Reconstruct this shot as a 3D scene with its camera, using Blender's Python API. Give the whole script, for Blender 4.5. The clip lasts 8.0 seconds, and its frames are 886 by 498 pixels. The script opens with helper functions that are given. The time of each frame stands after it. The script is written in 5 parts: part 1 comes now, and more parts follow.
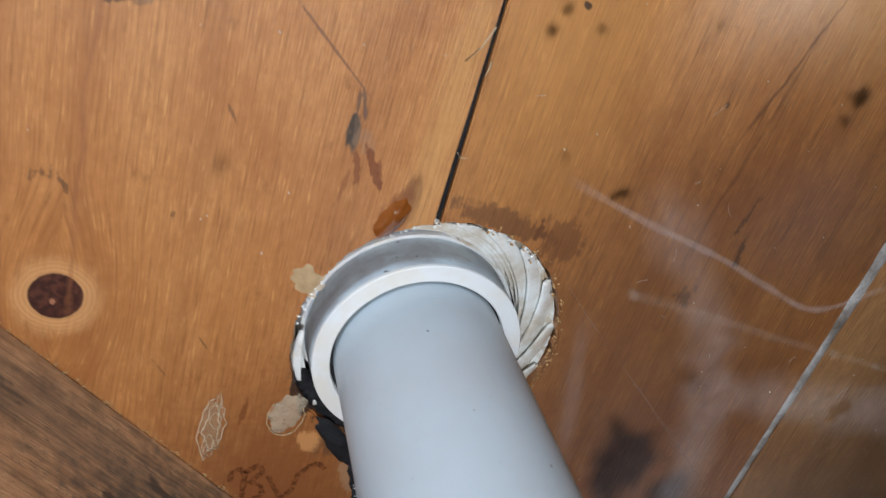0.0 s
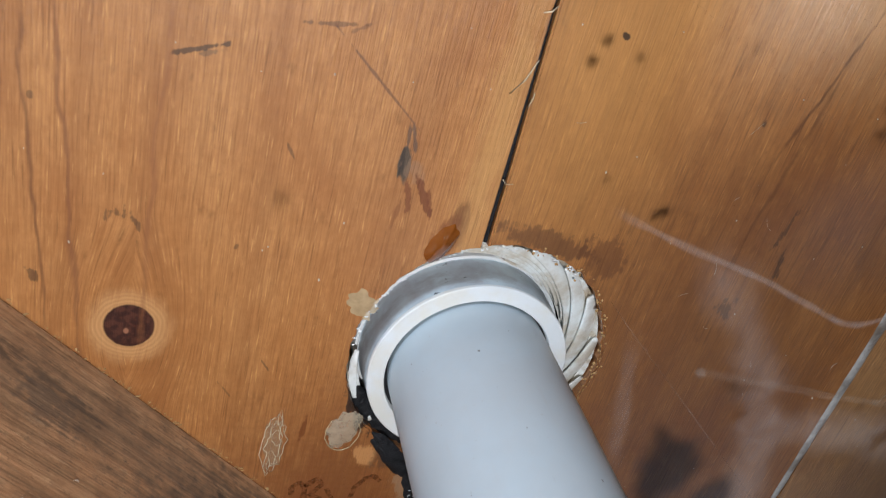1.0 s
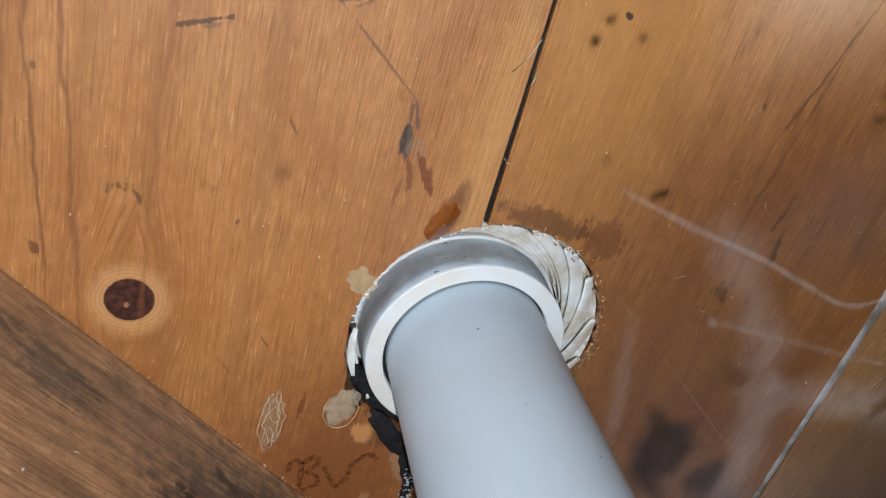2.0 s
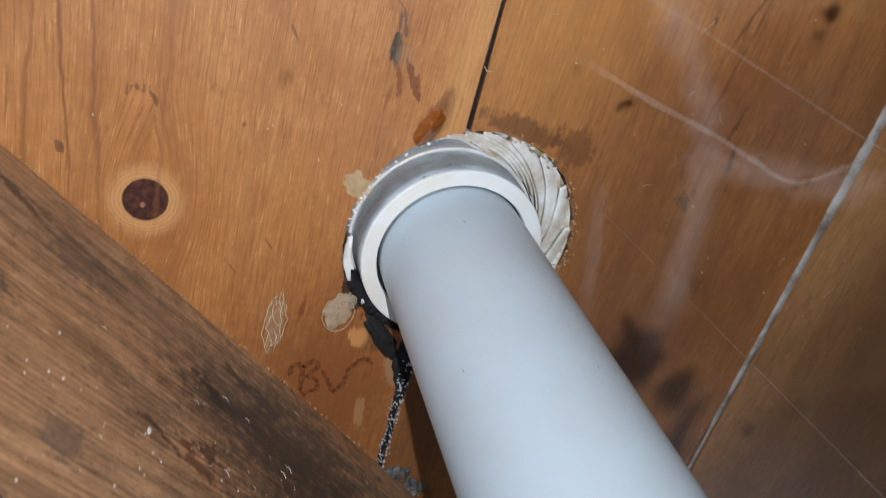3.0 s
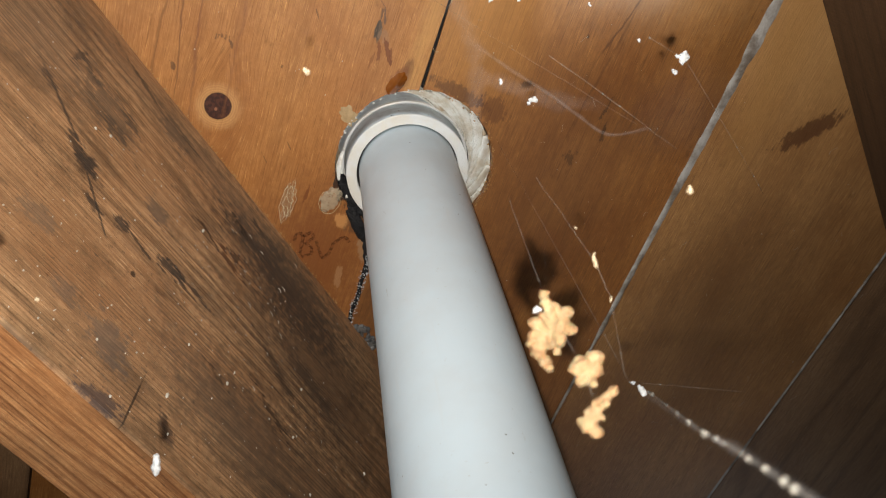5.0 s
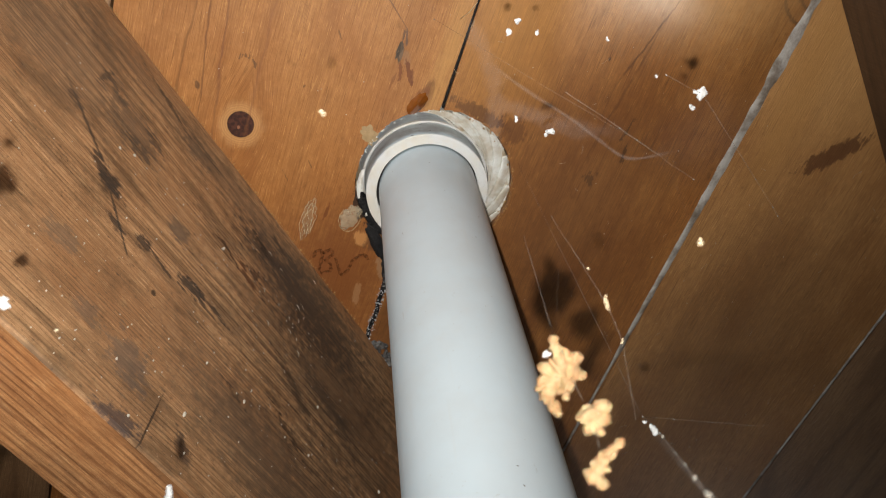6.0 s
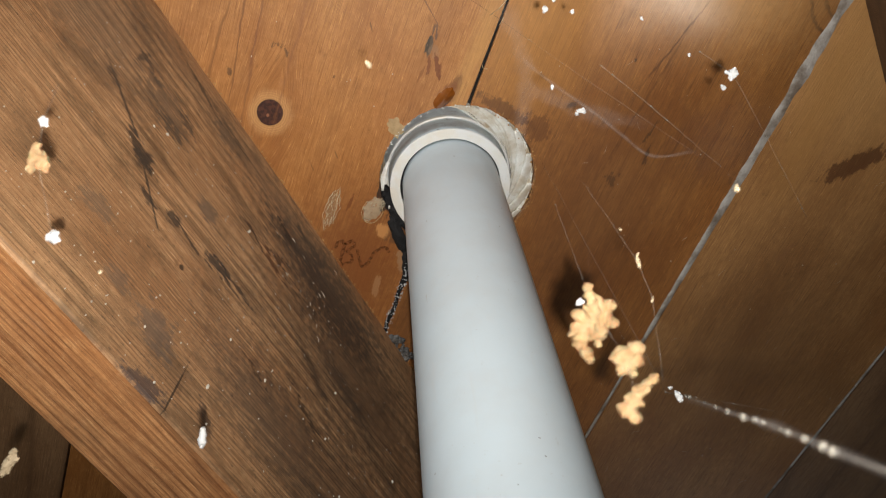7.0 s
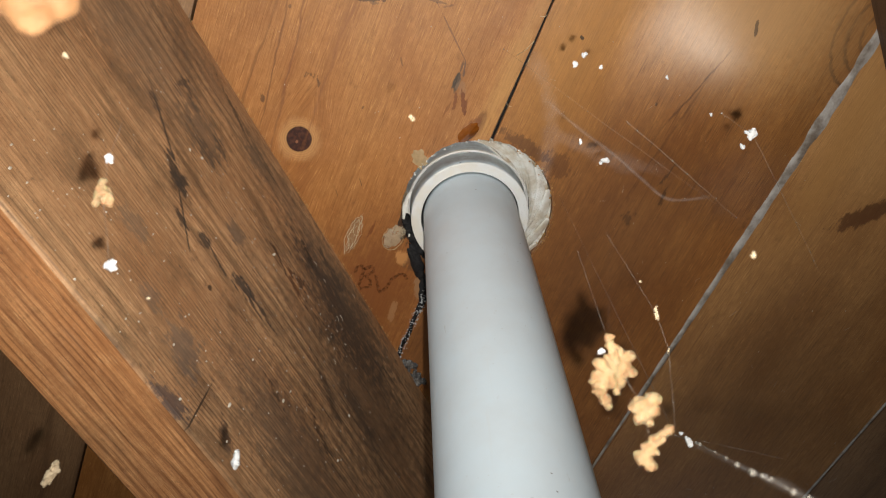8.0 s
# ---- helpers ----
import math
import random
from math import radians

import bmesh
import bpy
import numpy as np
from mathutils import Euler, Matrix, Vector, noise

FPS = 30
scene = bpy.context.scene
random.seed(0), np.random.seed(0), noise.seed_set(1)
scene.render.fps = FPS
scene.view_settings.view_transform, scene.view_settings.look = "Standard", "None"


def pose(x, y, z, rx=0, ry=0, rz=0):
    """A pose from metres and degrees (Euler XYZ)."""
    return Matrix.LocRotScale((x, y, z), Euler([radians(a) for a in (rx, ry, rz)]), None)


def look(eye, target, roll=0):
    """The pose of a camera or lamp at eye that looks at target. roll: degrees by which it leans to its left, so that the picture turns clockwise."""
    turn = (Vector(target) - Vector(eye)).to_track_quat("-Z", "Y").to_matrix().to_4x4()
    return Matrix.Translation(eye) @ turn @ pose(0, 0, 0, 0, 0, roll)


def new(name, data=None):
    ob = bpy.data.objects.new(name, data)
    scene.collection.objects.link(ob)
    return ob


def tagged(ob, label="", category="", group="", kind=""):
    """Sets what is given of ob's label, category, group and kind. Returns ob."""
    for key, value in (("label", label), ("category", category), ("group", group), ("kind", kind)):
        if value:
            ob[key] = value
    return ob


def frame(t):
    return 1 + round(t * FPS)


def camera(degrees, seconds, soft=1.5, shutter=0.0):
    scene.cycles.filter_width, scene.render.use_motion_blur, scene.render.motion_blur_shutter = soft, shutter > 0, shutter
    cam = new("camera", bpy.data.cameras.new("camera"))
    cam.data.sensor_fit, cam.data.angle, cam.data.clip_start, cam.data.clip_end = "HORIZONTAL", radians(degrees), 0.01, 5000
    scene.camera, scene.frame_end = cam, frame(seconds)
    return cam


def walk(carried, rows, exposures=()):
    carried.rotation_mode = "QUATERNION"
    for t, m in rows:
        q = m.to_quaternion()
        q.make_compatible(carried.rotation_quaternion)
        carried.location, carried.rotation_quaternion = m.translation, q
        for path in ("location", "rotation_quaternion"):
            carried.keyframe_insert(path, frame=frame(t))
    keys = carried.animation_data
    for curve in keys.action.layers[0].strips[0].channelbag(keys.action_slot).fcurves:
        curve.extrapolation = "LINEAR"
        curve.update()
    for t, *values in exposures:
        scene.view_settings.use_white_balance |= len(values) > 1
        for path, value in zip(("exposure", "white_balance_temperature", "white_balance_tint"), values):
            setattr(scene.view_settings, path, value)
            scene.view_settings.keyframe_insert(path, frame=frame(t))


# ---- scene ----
cam = camera(58.0, 8.0, soft=1.0, shutter=0.3)
cam.data.dof.use_dof, cam.data.dof.focus_distance, cam.data.dof.aperture_fstop = True, 0.52, 22.0
PATH = [
    (0, (0.078, 0.103, 0.903), (0.612, 1.117, 2.543), -25.6),
    (0.5, (0.066, 0.082, 0.902), (0.548, 1.105, 2.551), -25.0),
    (1, (0.067, 0.086, 0.898), (0.526, 1.111, 2.553), -24.0),
    (2.3, (0.063, 0.094, 0.892), (0.54, 1.141, 2.528), -23.3),
    (2.5, (0.065, 0.106, 0.885), (0.54, 1.136, 2.532), -23.4),
    (3, (0.044, 0.117, 0.839), (0.582, 1.137, 2.473), -27.7),
    (3.5, (0.081, 0.081, 0.72), (0.597, 1.076, 2.376), -25.7),
    (4, (0.072, 0.073, 0.6), (0.494, 1.007, 2.318), -19.5),
    (4.5, (0.07, 0.079, 0.584), (0.473, 1.042, 2.29), -17.1),
    (4.7, (0.062, 0.077, 0.581), (0.48, 1.041, 2.283), -17.7),
    (5.8, (0.067, 0.06, 0.585), (0.418, 1.015, 2.307), -13.2),
    (6, (0.065, 0.061, 0.585), (0.417, 1.016, 2.307), -13.6),
    (6.5, (0.062, 0.064, 0.581), (0.397, 1.006, 2.312), -12.1),
    (7, (0.058, 0.078, 0.57), (0.377, 0.996, 2.318), -10.7),
    (7.5, (0.055, 0.065, 0.574), (0.356, 0.972, 2.33), -9.0),
    (8, (0.047, 0.065, 0.56), (0.337, 0.943, 2.334), -7.2),
]
walk(cam, [(t, look(eye, target, roll)) for t, eye, target, roll in PATH],
     exposures=[(0.0, 0.03, 5780, 10), (2.5, 0.04, 5780, 10), (3.0, 0.02, 5830, 10), (3.5, -0.26, 6700, 10), (4.0, -0.1, 6850, 10), (6.0, -0.08, 6850, 10), (8.0, -0.17, 6850, 10)])

# ---- light: a small torch held beside the lens, and daylight from the access opening ----
torch_data = bpy.data.lights.new("torch", "SPOT")
torch_data.energy, torch_data.color = 17.2, (1.0, 0.955, 0.90)
torch_data.shadow_soft_size, torch_data.spot_size, torch_data.spot_blend = 0.0030, radians(118), 1.0
torch = new("torch", torch_data)
torch.matrix_world = look((0.0615, 0.077, 0.546), (0.05, 0.09, 1.2))

opening_data = bpy.data.lights.new("access_daylight", "AREA")
opening_data.shape, opening_data.size, opening_data.size_y = "RECTANGLE", 0.8, 0.55
opening_data.energy, opening_data.color = 41.0, (0.80, 0.92, 1.0)
opening = new("access_daylight", opening_data)
opening.matrix_world = look((-1.4, -2.05, 0.66), (0.1, 0.2, 0.95))

# weak unseen fill lamp, added to lift the far boards
fill_data = bpy.data.lights.new("unseen_fill", "AREA")
fill_data.shape, fill_data.size, fill_data.size_y = "RECTANGLE", 0.7, 0.5
fill_data.energy, fill_data.color = 1.2, (0.80, 0.89, 1.0)
fill = new("unseen_fill", fill_data)
fill.matrix_world = look((1.35, 2.05, 0.6), (0.4, 0.5, 1.0))

world = bpy.data.worlds.new("World")
scene.world = world
world.use_nodes = True
world.node_tree.nodes["Background"].inputs[0].default_value = (0.6, 0.75, 1.0, 1)
world.node_tree.nodes["Background"].inputs[1].default_value = 0.2


# ---- node helpers ----
class Mat:
    """A small builder of node materials."""

    def __init__(self, name):
        self.mat = bpy.data.materials.new(name)
        self.mat.use_nodes = True
        self.t = self.mat.node_tree
        self.bsdf = self.t.nodes["Principled BSDF"]
        self.co = self.t.nodes.new("ShaderNodeTexCoord").outputs["Object"]

    def link(self, a, b):
        if isinstance(a, (int, float)):
            b.default_value = a
        elif isinstance(a, (tuple, list)):
            b.default_value = a if len(a) == len(b.default_value) else (*a, 1)
        else:
            self.t.links.new(a, b)

    def mapped(self, co, scale=(1, 1, 1), loc=(0, 0, 0), rot=0.0):
        n = self.t.nodes.new("ShaderNodeMapping")
        n.vector_type = "POINT"
        n.inputs["Location"].default_value, n.inputs["Scale"].default_value = loc, scale
        n.inputs["Rotation"].default_value = (0, 0, rot)
        self.link(co, n.inputs["Vector"])
        return n.outputs[0]

    def noise(self, co, scale, detail=4.0, rough=0.55, dist=0.0):
        n = self.t.nodes.new("ShaderNodeTexNoise")
        n.inputs["Scale"].default_value, n.inputs["Detail"].default_value = scale, detail
        n.inputs["Roughness"].default_value, n.inputs["Distortion"].default_value = rough, dist
        self.link(co, n.inputs["Vector"])
        return n.outputs["Fac"]

    def math(self, op, a, b=0.0, c=0.0):
        n = self.t.nodes.new("ShaderNodeMath")
        n.operation = op
        for v, s in zip((a, b, c), n.inputs):
            self.link(v, s)
        return n.outputs[0]

    def vec(self, op, a, b=(0, 0, 0)):
        n = self.t.nodes.new("ShaderNodeVectorMath")
        n.operation = op
        self.link(a, n.inputs[0])
        self.link(b, n.inputs[1])
        return n.outputs["Value"] if op == "LENGTH" else n.outputs[0]

    def ramp(self, v, lo, hi, a=0.0, b=1.0):
        n = self.t.nodes.new("ShaderNodeMapRange")
        n.interpolation_type = "SMOOTHSTEP"
        for x, s in zip((v, lo, hi, a, b), n.inputs):
            self.link(x, s)
        return n.outputs[0]

    def mix(self, f, a, b, mode="MIX"):
        n = self.t.nodes.new("ShaderNodeMix")
        n.data_type, n.blend_type = "RGBA", mode
        self.link(f, n.inputs["Factor"])
        self.link(a, n.inputs[6])
        self.link(b, n.inputs[7])
        return n.outputs[2]

    def xyz(self, co):
        n = self.t.nodes.new("ShaderNodeSeparateXYZ")
        self.link(co, n.inputs[0])
        return n.outputs

    def join(self, x, y, z):
        n = self.t.nodes.new("ShaderNodeCombineXYZ")
        for v, s in zip((x, y, z), n.inputs):
            self.link(v, s)
        return n.outputs[0]

    def blotch(self, co, at, size, turn=0.0, ragged=0.5, soft=0.5, wob=None):
        """A mask, 1 inside a ragged oval of the half sizes given."""
        v = self.vec("SUBTRACT", co, at)
        n = self.t.nodes.new("ShaderNodeVectorRotate")
        n.rotation_type = "Z_AXIS"
        n.inputs["Angle"].default_value = -radians(turn)
        self.link(v, n.inputs["Vector"])
        v = self.vec("DIVIDE", n.outputs[0], size)
        d = self.vec("LENGTH", v)
        if wob is not None:
            d = self.math("ADD", d, self.math("MULTIPLY", wob, ragged))
        return self.ramp(d, 1 - soft, 1 + soft, 1.0, 0.0)

    def attr(self, name):
        n = self.t.nodes.new("ShaderNodeAttribute")
        n.attribute_name = name
        return n.outputs["Fac"]

    def finish(self, color, rough=0.5, height=None, bump=0.3, dist=0.001, **more):
        self.link(color, self.bsdf.inputs["Base Color"])
        self.link(rough, self.bsdf.inputs["Roughness"])
        if height is not None:
            n = self.t.nodes.new("ShaderNodeBump")
            n.inputs["Strength"].default_value, n.inputs["Distance"].default_value = bump, dist
            self.link(height, n.inputs["Height"])
            self.link(n.outputs[0], self.bsdf.inputs["Normal"])
        for k, v in more.items():
            self.link(v, self.bsdf.inputs[k.replace("_", " ")])
        return self.mat


def wood(name, light, mid, dark, knots=(), marks=(), ring=26.0, seed=0.0, rough=0.42, saw=0.25, lines=0.5, coat=0.15, dirt=0.0, arcs=(), dish=None):
    """Old softwood, grain along local x. knots: (x, y, radius); marks: (x, y, half length, half width, turn, colour, strength, ragged)."""
    m = Mat(name)
    co = m.vec("ADD", m.co, (0, 0, 0))
    s = m.xyz(co)
    # long marks follow the slightly wandering grain
    wander = m.math("SUBTRACT", m.noise(m.mapped(co, (22, 60, 60), (seed, 0, 0)), 1.0, 2.0), 0.5)
    bent = m.join(s[0], m.math("MULTIPLY_ADD", wander, 0.011, s[1]), s[2])
    y = s[1]
    # growth lines bend round the knots
    for kx, ky, kr in knots:
        v = m.vec("DIVIDE", m.vec("SUBTRACT", co, (kx, ky, 0)), (kr * 3.4, kr * 2.2, 1.0))
        near = m.ramp(m.vec("LENGTH", v), 0.2, 1.6, 1.0, 0.0)
        side = m.math("SIGN", m.math("SUBTRACT", s[1], ky))
        y = m.math("SUBTRACT", y, m.math("MULTIPLY", m.math("MULTIPLY", near, side), kr * 1.1))
    warped = m.join(m.math("ADD", s[0], seed), m.math("ADD", y, seed * 0.37), s[2])
    slow = m.noise(m.mapped(warped, (1.6, 9, 9)), 1.0, 2.0, 0.5)
    phase = m.math("ADD", m.math("MULTIPLY", y, ring * 6.283), m.math("MULTIPLY", slow, 30.0))
    wave = m.math("MULTIPLY_ADD", m.math("SINE", phase), 0.5, 0.5)
    late = m.math("POWER", wave, 5.0)
    fine = m.noise(m.mapped(warped, (20, 680, 680)), 1.0, 3.0, 0.6)
    fibre = m.noise(m.mapped(warped, (48, 1700, 1700)), 1.0, 2.0, 0.6)
    cloud = m.noise(m.mapped(warped, (6, 13, 13)), 1.0, 4.0, 0.6)
    spots = m.noise(m.mapped(warped, (60, 90, 90)), 1.0, 3.0, 0.65)
    dashes = m.noise(m.mapped(warped, (70, 900, 900)), 1.0, 2.0, 0.5)
    sawn = m.math("MULTIPLY_ADD", m.math("SINE", m.math("MULTIPLY_ADD", s[0], 1650.0, m.math("MULTIPLY", cloud, 14.0))), 0.5, 0.5)
    c = m.mix(m.ramp(cloud, 0.3, 0.7), mid, light)
    tint = m.noise(m.mapped(co, (9, 14, 14), (seed, seed, 0)), 1.0, 5.0, 0.6)
    c = m.mix(m.ramp(tint, 0.42, 0.72, 0.0, 0.6), c, [mid[0] * 0.72, mid[1] * 0.6, mid[2] * 0.5])
    mott = m.noise(m.mapped(co, (110, 190, 190), (seed, seed, 0)), 1.0, 6.0, 0.72)
    c = m.mix(m.ramp(mott, 0.4, 0.75, 0.0, 0.5), c, [mid[0] * 0.75, mid[1] * 0.68, mid[2] * 0.6])
    c = m.mix(m.ramp(mott, 0.5, 0.28, 0.0, 0.3), c, [min(v * 1.25, 0.7) for v in light])
    # near its top edge a dirty joist shows plain face grain, lower down close growth lines
    shown = m.ramp(s[1], -0.085, -0.035, lines, lines * 0.22) if dirt > 0.5 else lines
    if dirt:
        late = m.math("MULTIPLY", late, m.ramp(m.noise(m.mapped(warped, (14, 46, 46)), 1.0, 4.0, 0.6), 0.36, 0.62, 0.25, 1.0))
    c = m.mix(m.math("MULTIPLY", late, shown), c, dark)
    c = m.mix(m.ramp(fine, 0.45, 0.72, 0.0, 0.42 if not dirt else 0.36), c, dark)
    c = m.mix(m.ramp(fibre, 0.35, 0.6, 0.32 if not dirt else 0.24, 0.0), c, dark)
    pores = m.noise(m.mapped(warped, (34, 1150, 1150), (0.3, 0.7, 0)), 1.0, 2.0, 0.5)
    c = m.mix(m.ramp(pores, 0.57, 0.70, 0.0, 0.2 if dirt else 0.55), c, [v * 0.75 for v in dark])
    c = m.mix(m.ramp(dashes, 0.60, 0.74, 0.0, 0.5), c, light, "SCREEN")
    c = m.mix(m.ramp(spots, 0.62, 0.75, 0.0, 0.35), c, [v * 0.5 for v in dark])
    c = m.mix(m.math("MULTIPLY", m.ramp(sawn, 0.55, 0.95), 0.10 * saw * 4), c, dark)
    wob = m.math("SUBTRACT", m.noise(m.mapped(co, (150, 150, 150)), 1.0, 4.0, 0.65), 0.5)
    streak = m.math("SUBTRACT", m.noise(m.mapped(co, (45, 420, 420)), 1.0, 3.0, 0.6), 0.5)
    wob = m.math("ADD", m.math("MULTIPLY", wob, 1.6), m.math("MULTIPLY", streak, 1.4))
    relief = m.math("ADD", m.math("MULTIPLY", fibre, 0.5), m.math("ADD", m.math("MULTIPLY", fine, 0.6), m.math("MULTIPLY", sawn, saw)))
    for kx, ky, kr in knots:
        halo = m.blotch(co, (kx + kr * 0.05, ky, 0), (kr * 1.62, kr * 1.5, 1), 0, 0.25, 0.25, wob)
        c = m.mix(m.math("MULTIPLY", halo, 0.6), c, (0.66, 0.37, 0.15))
        out = m.math("MULTIPLY_ADD", wob, 0.0007, m.vec("LENGTH", m.vec("SUBTRACT", co, (kx, ky, 0))))
        rings = m.math("MULTIPLY_ADD", m.math("SINE", m.math("MULTIPLY", out, 3300.0)), 0.5, 0.5)
        c = m.mix(m.math("MULTIPLY", m.math("MULTIPLY", halo, rings), 0.26), c, dark)
        core = m.blotch(co, (kx, ky, 0), (kr, kr * 0.93, 1), 0, 0.04, 0.05, wob)
        cc = m.mix(m.ramp(m.noise(co, 260.0, 3.0), 0.4, 0.65), (0.035, 0.010, 0.007), (0.085, 0.028, 0.016))
        c = m.mix(core, c, cc)
        c = m.mix(m.blotch(co, (kx + kr * 0.25, ky + kr * 0.1, 0), (kr * 0.13, kr * 0.1, 1), 0, 0.3, 0.3, wob), c, (0.30, 0.13, 0.07))
    for ax, ay, radii, col in arcs:
        d = m.vec("LENGTH", m.vec("DIVIDE", m.vec("SUBTRACT", co, (ax, ay, 0)), (1.0, 0.8, 1.0)))
        d = m.math("ADD", d, m.math("MULTIPLY", wob, 0.004))
        for rad in radii:
            k = m.ramp(m.math("ABSOLUTE", m.math("SUBTRACT", d, rad)), 0.0006, 0.0024, 0.75, 0.0)
            c = m.mix(m.math("MULTIPLY", k, m.ramp(cloud, 0.3, 0.55)), c, col)
    if dirt:
        band = m.math("ADD", m.math("MULTIPLY", s[1], 620.0), m.math("MULTIPLY", m.noise(m.mapped(warped, (4, 22, 22)), 1.0, 3.0), 26.0))
        band = m.math("POWER", m.math("MULTIPLY_ADD", m.math("SINE", band), 0.5, 0.5), 2.5)
        c = m.mix(m.math("MULTIPLY", band, m.ramp(cloud, 0.35, 0.65, 0.1, 0.6)), c, [v * 1.1 for v in dark])
        grime = m.noise(m.mapped(co, (17, 30, 30), (seed, 0, 0)), 1.0, 6.0, 0.7)
        c = m.mix(m.ramp(grime, 0.46, 0.66, 0.0, dirt), c, (0.092, 0.052, 0.026))
        ink = m.noise(m.mapped(co, (60, 150, 150), (seed * 2, 0, 0)), 1.0, 5.0, 0.7)
        c = m.mix(m.ramp(ink, 0.62, 0.70, 0.0, dirt), c, (0.035, 0.025, 0.02))
        grit = m.noise(m.mapped(co, (240, 420, 420), (0, seed, 0)), 1.0, 4.0, 0.7)
        c = m.mix(m.ramp(grit, 0.56, 0.70, 0.0, dirt), c, (0.06, 0.04, 0.026))
        c = m.mix(m.ramp(grit, 0.40, 0.28, 0.0, dirt * 0.7), c, (0.62, 0.42, 0.26))
        scuff = m.noise(m.mapped(co, (34, 60, 60), (0, seed, 0)), 1.0, 5.0, 0.65)
        c = m.mix(m.ramp(scuff, 0.58, 0.74, 0.0, dirt * 0.6), c, (0.36, 0.22, 0.13))
    for mx, my, hl, hw, turn, col, strength, ragged in marks:
        k = m.blotch(bent if hl > 0.03 else co, (mx, my, 0), (hl, hw, 1), turn, ragged * 1.9 if hl < 0.03 else ragged * 1.2, 0.8 if hl >= 0.03 else 0.42 if dirt else 0.2, wob)
        c = m.mix(m.math("MULTIPLY", k, strength), c, col)
    r = m.math("ADD", m.math("MULTIPLY", cloud, 0.22), rough - 0.11)
    mat = m.finish(c, r, relief, 0.4 if dish else 0.8, 0.0006, Coat_Weight=coat, Coat_Roughness=0.46 if dish else 0.28)
    if dish:
        # a broad swelling of a warped board: (x, y, radius, height)
        bulge = m.t.nodes.new("ShaderNodeBump")
        bulge.inputs["Strength"].default_value, bulge.inputs["Distance"].default_value = 1.0, 1.0
        d = m.vec("LENGTH", m.vec("SUBTRACT", co, (dish[0], dish[1], 0)))
        m.link(m.ramp(d, 0.0, dish[2], dish[3], 0.0), bulge.inputs["Height"])
        grain = next(n for n in m.t.nodes if n.type == "BUMP" and n != bulge)
        m.link(bulge.outputs[0], grain.inputs["Normal"])
        m.link(bulge.outputs[0], m.bsdf.inputs["Coat Normal"])
    return mat


# local frame of the subfloor boards: x along the boards, y across them
BOARD_AT, BOARD_TURN = Vector((0.172, 0.27, 1.2)), 100.7
BX = Vector((math.cos(radians(BOARD_TURN)), math.sin(radians(BOARD_TURN))))
BY = Vector((-BX.y, BX.x))


def on_board(x, y):
    """World x, y to the boards' own x, y."""
    d = Vector((x, y)) - BOARD_AT.xy
    return d.dot(BX), d.dot(BY)


def mark(x, y, hl, hw, turn, col, strength, ragged=0.8):
    """A stain, or painted-in light or shade, at world x, y; turn: degrees from the board's length."""
    u, v = on_board(x, y)
    return (u, v, hl, hw, turn, col, strength, ragged)


BLACKISH, RUST, GREY, PALE = (0.03, 0.018, 0.012), (0.15, 0.04, 0.009), (0.075, 0.055, 0.036), (0.55, 0.36, 0.16)

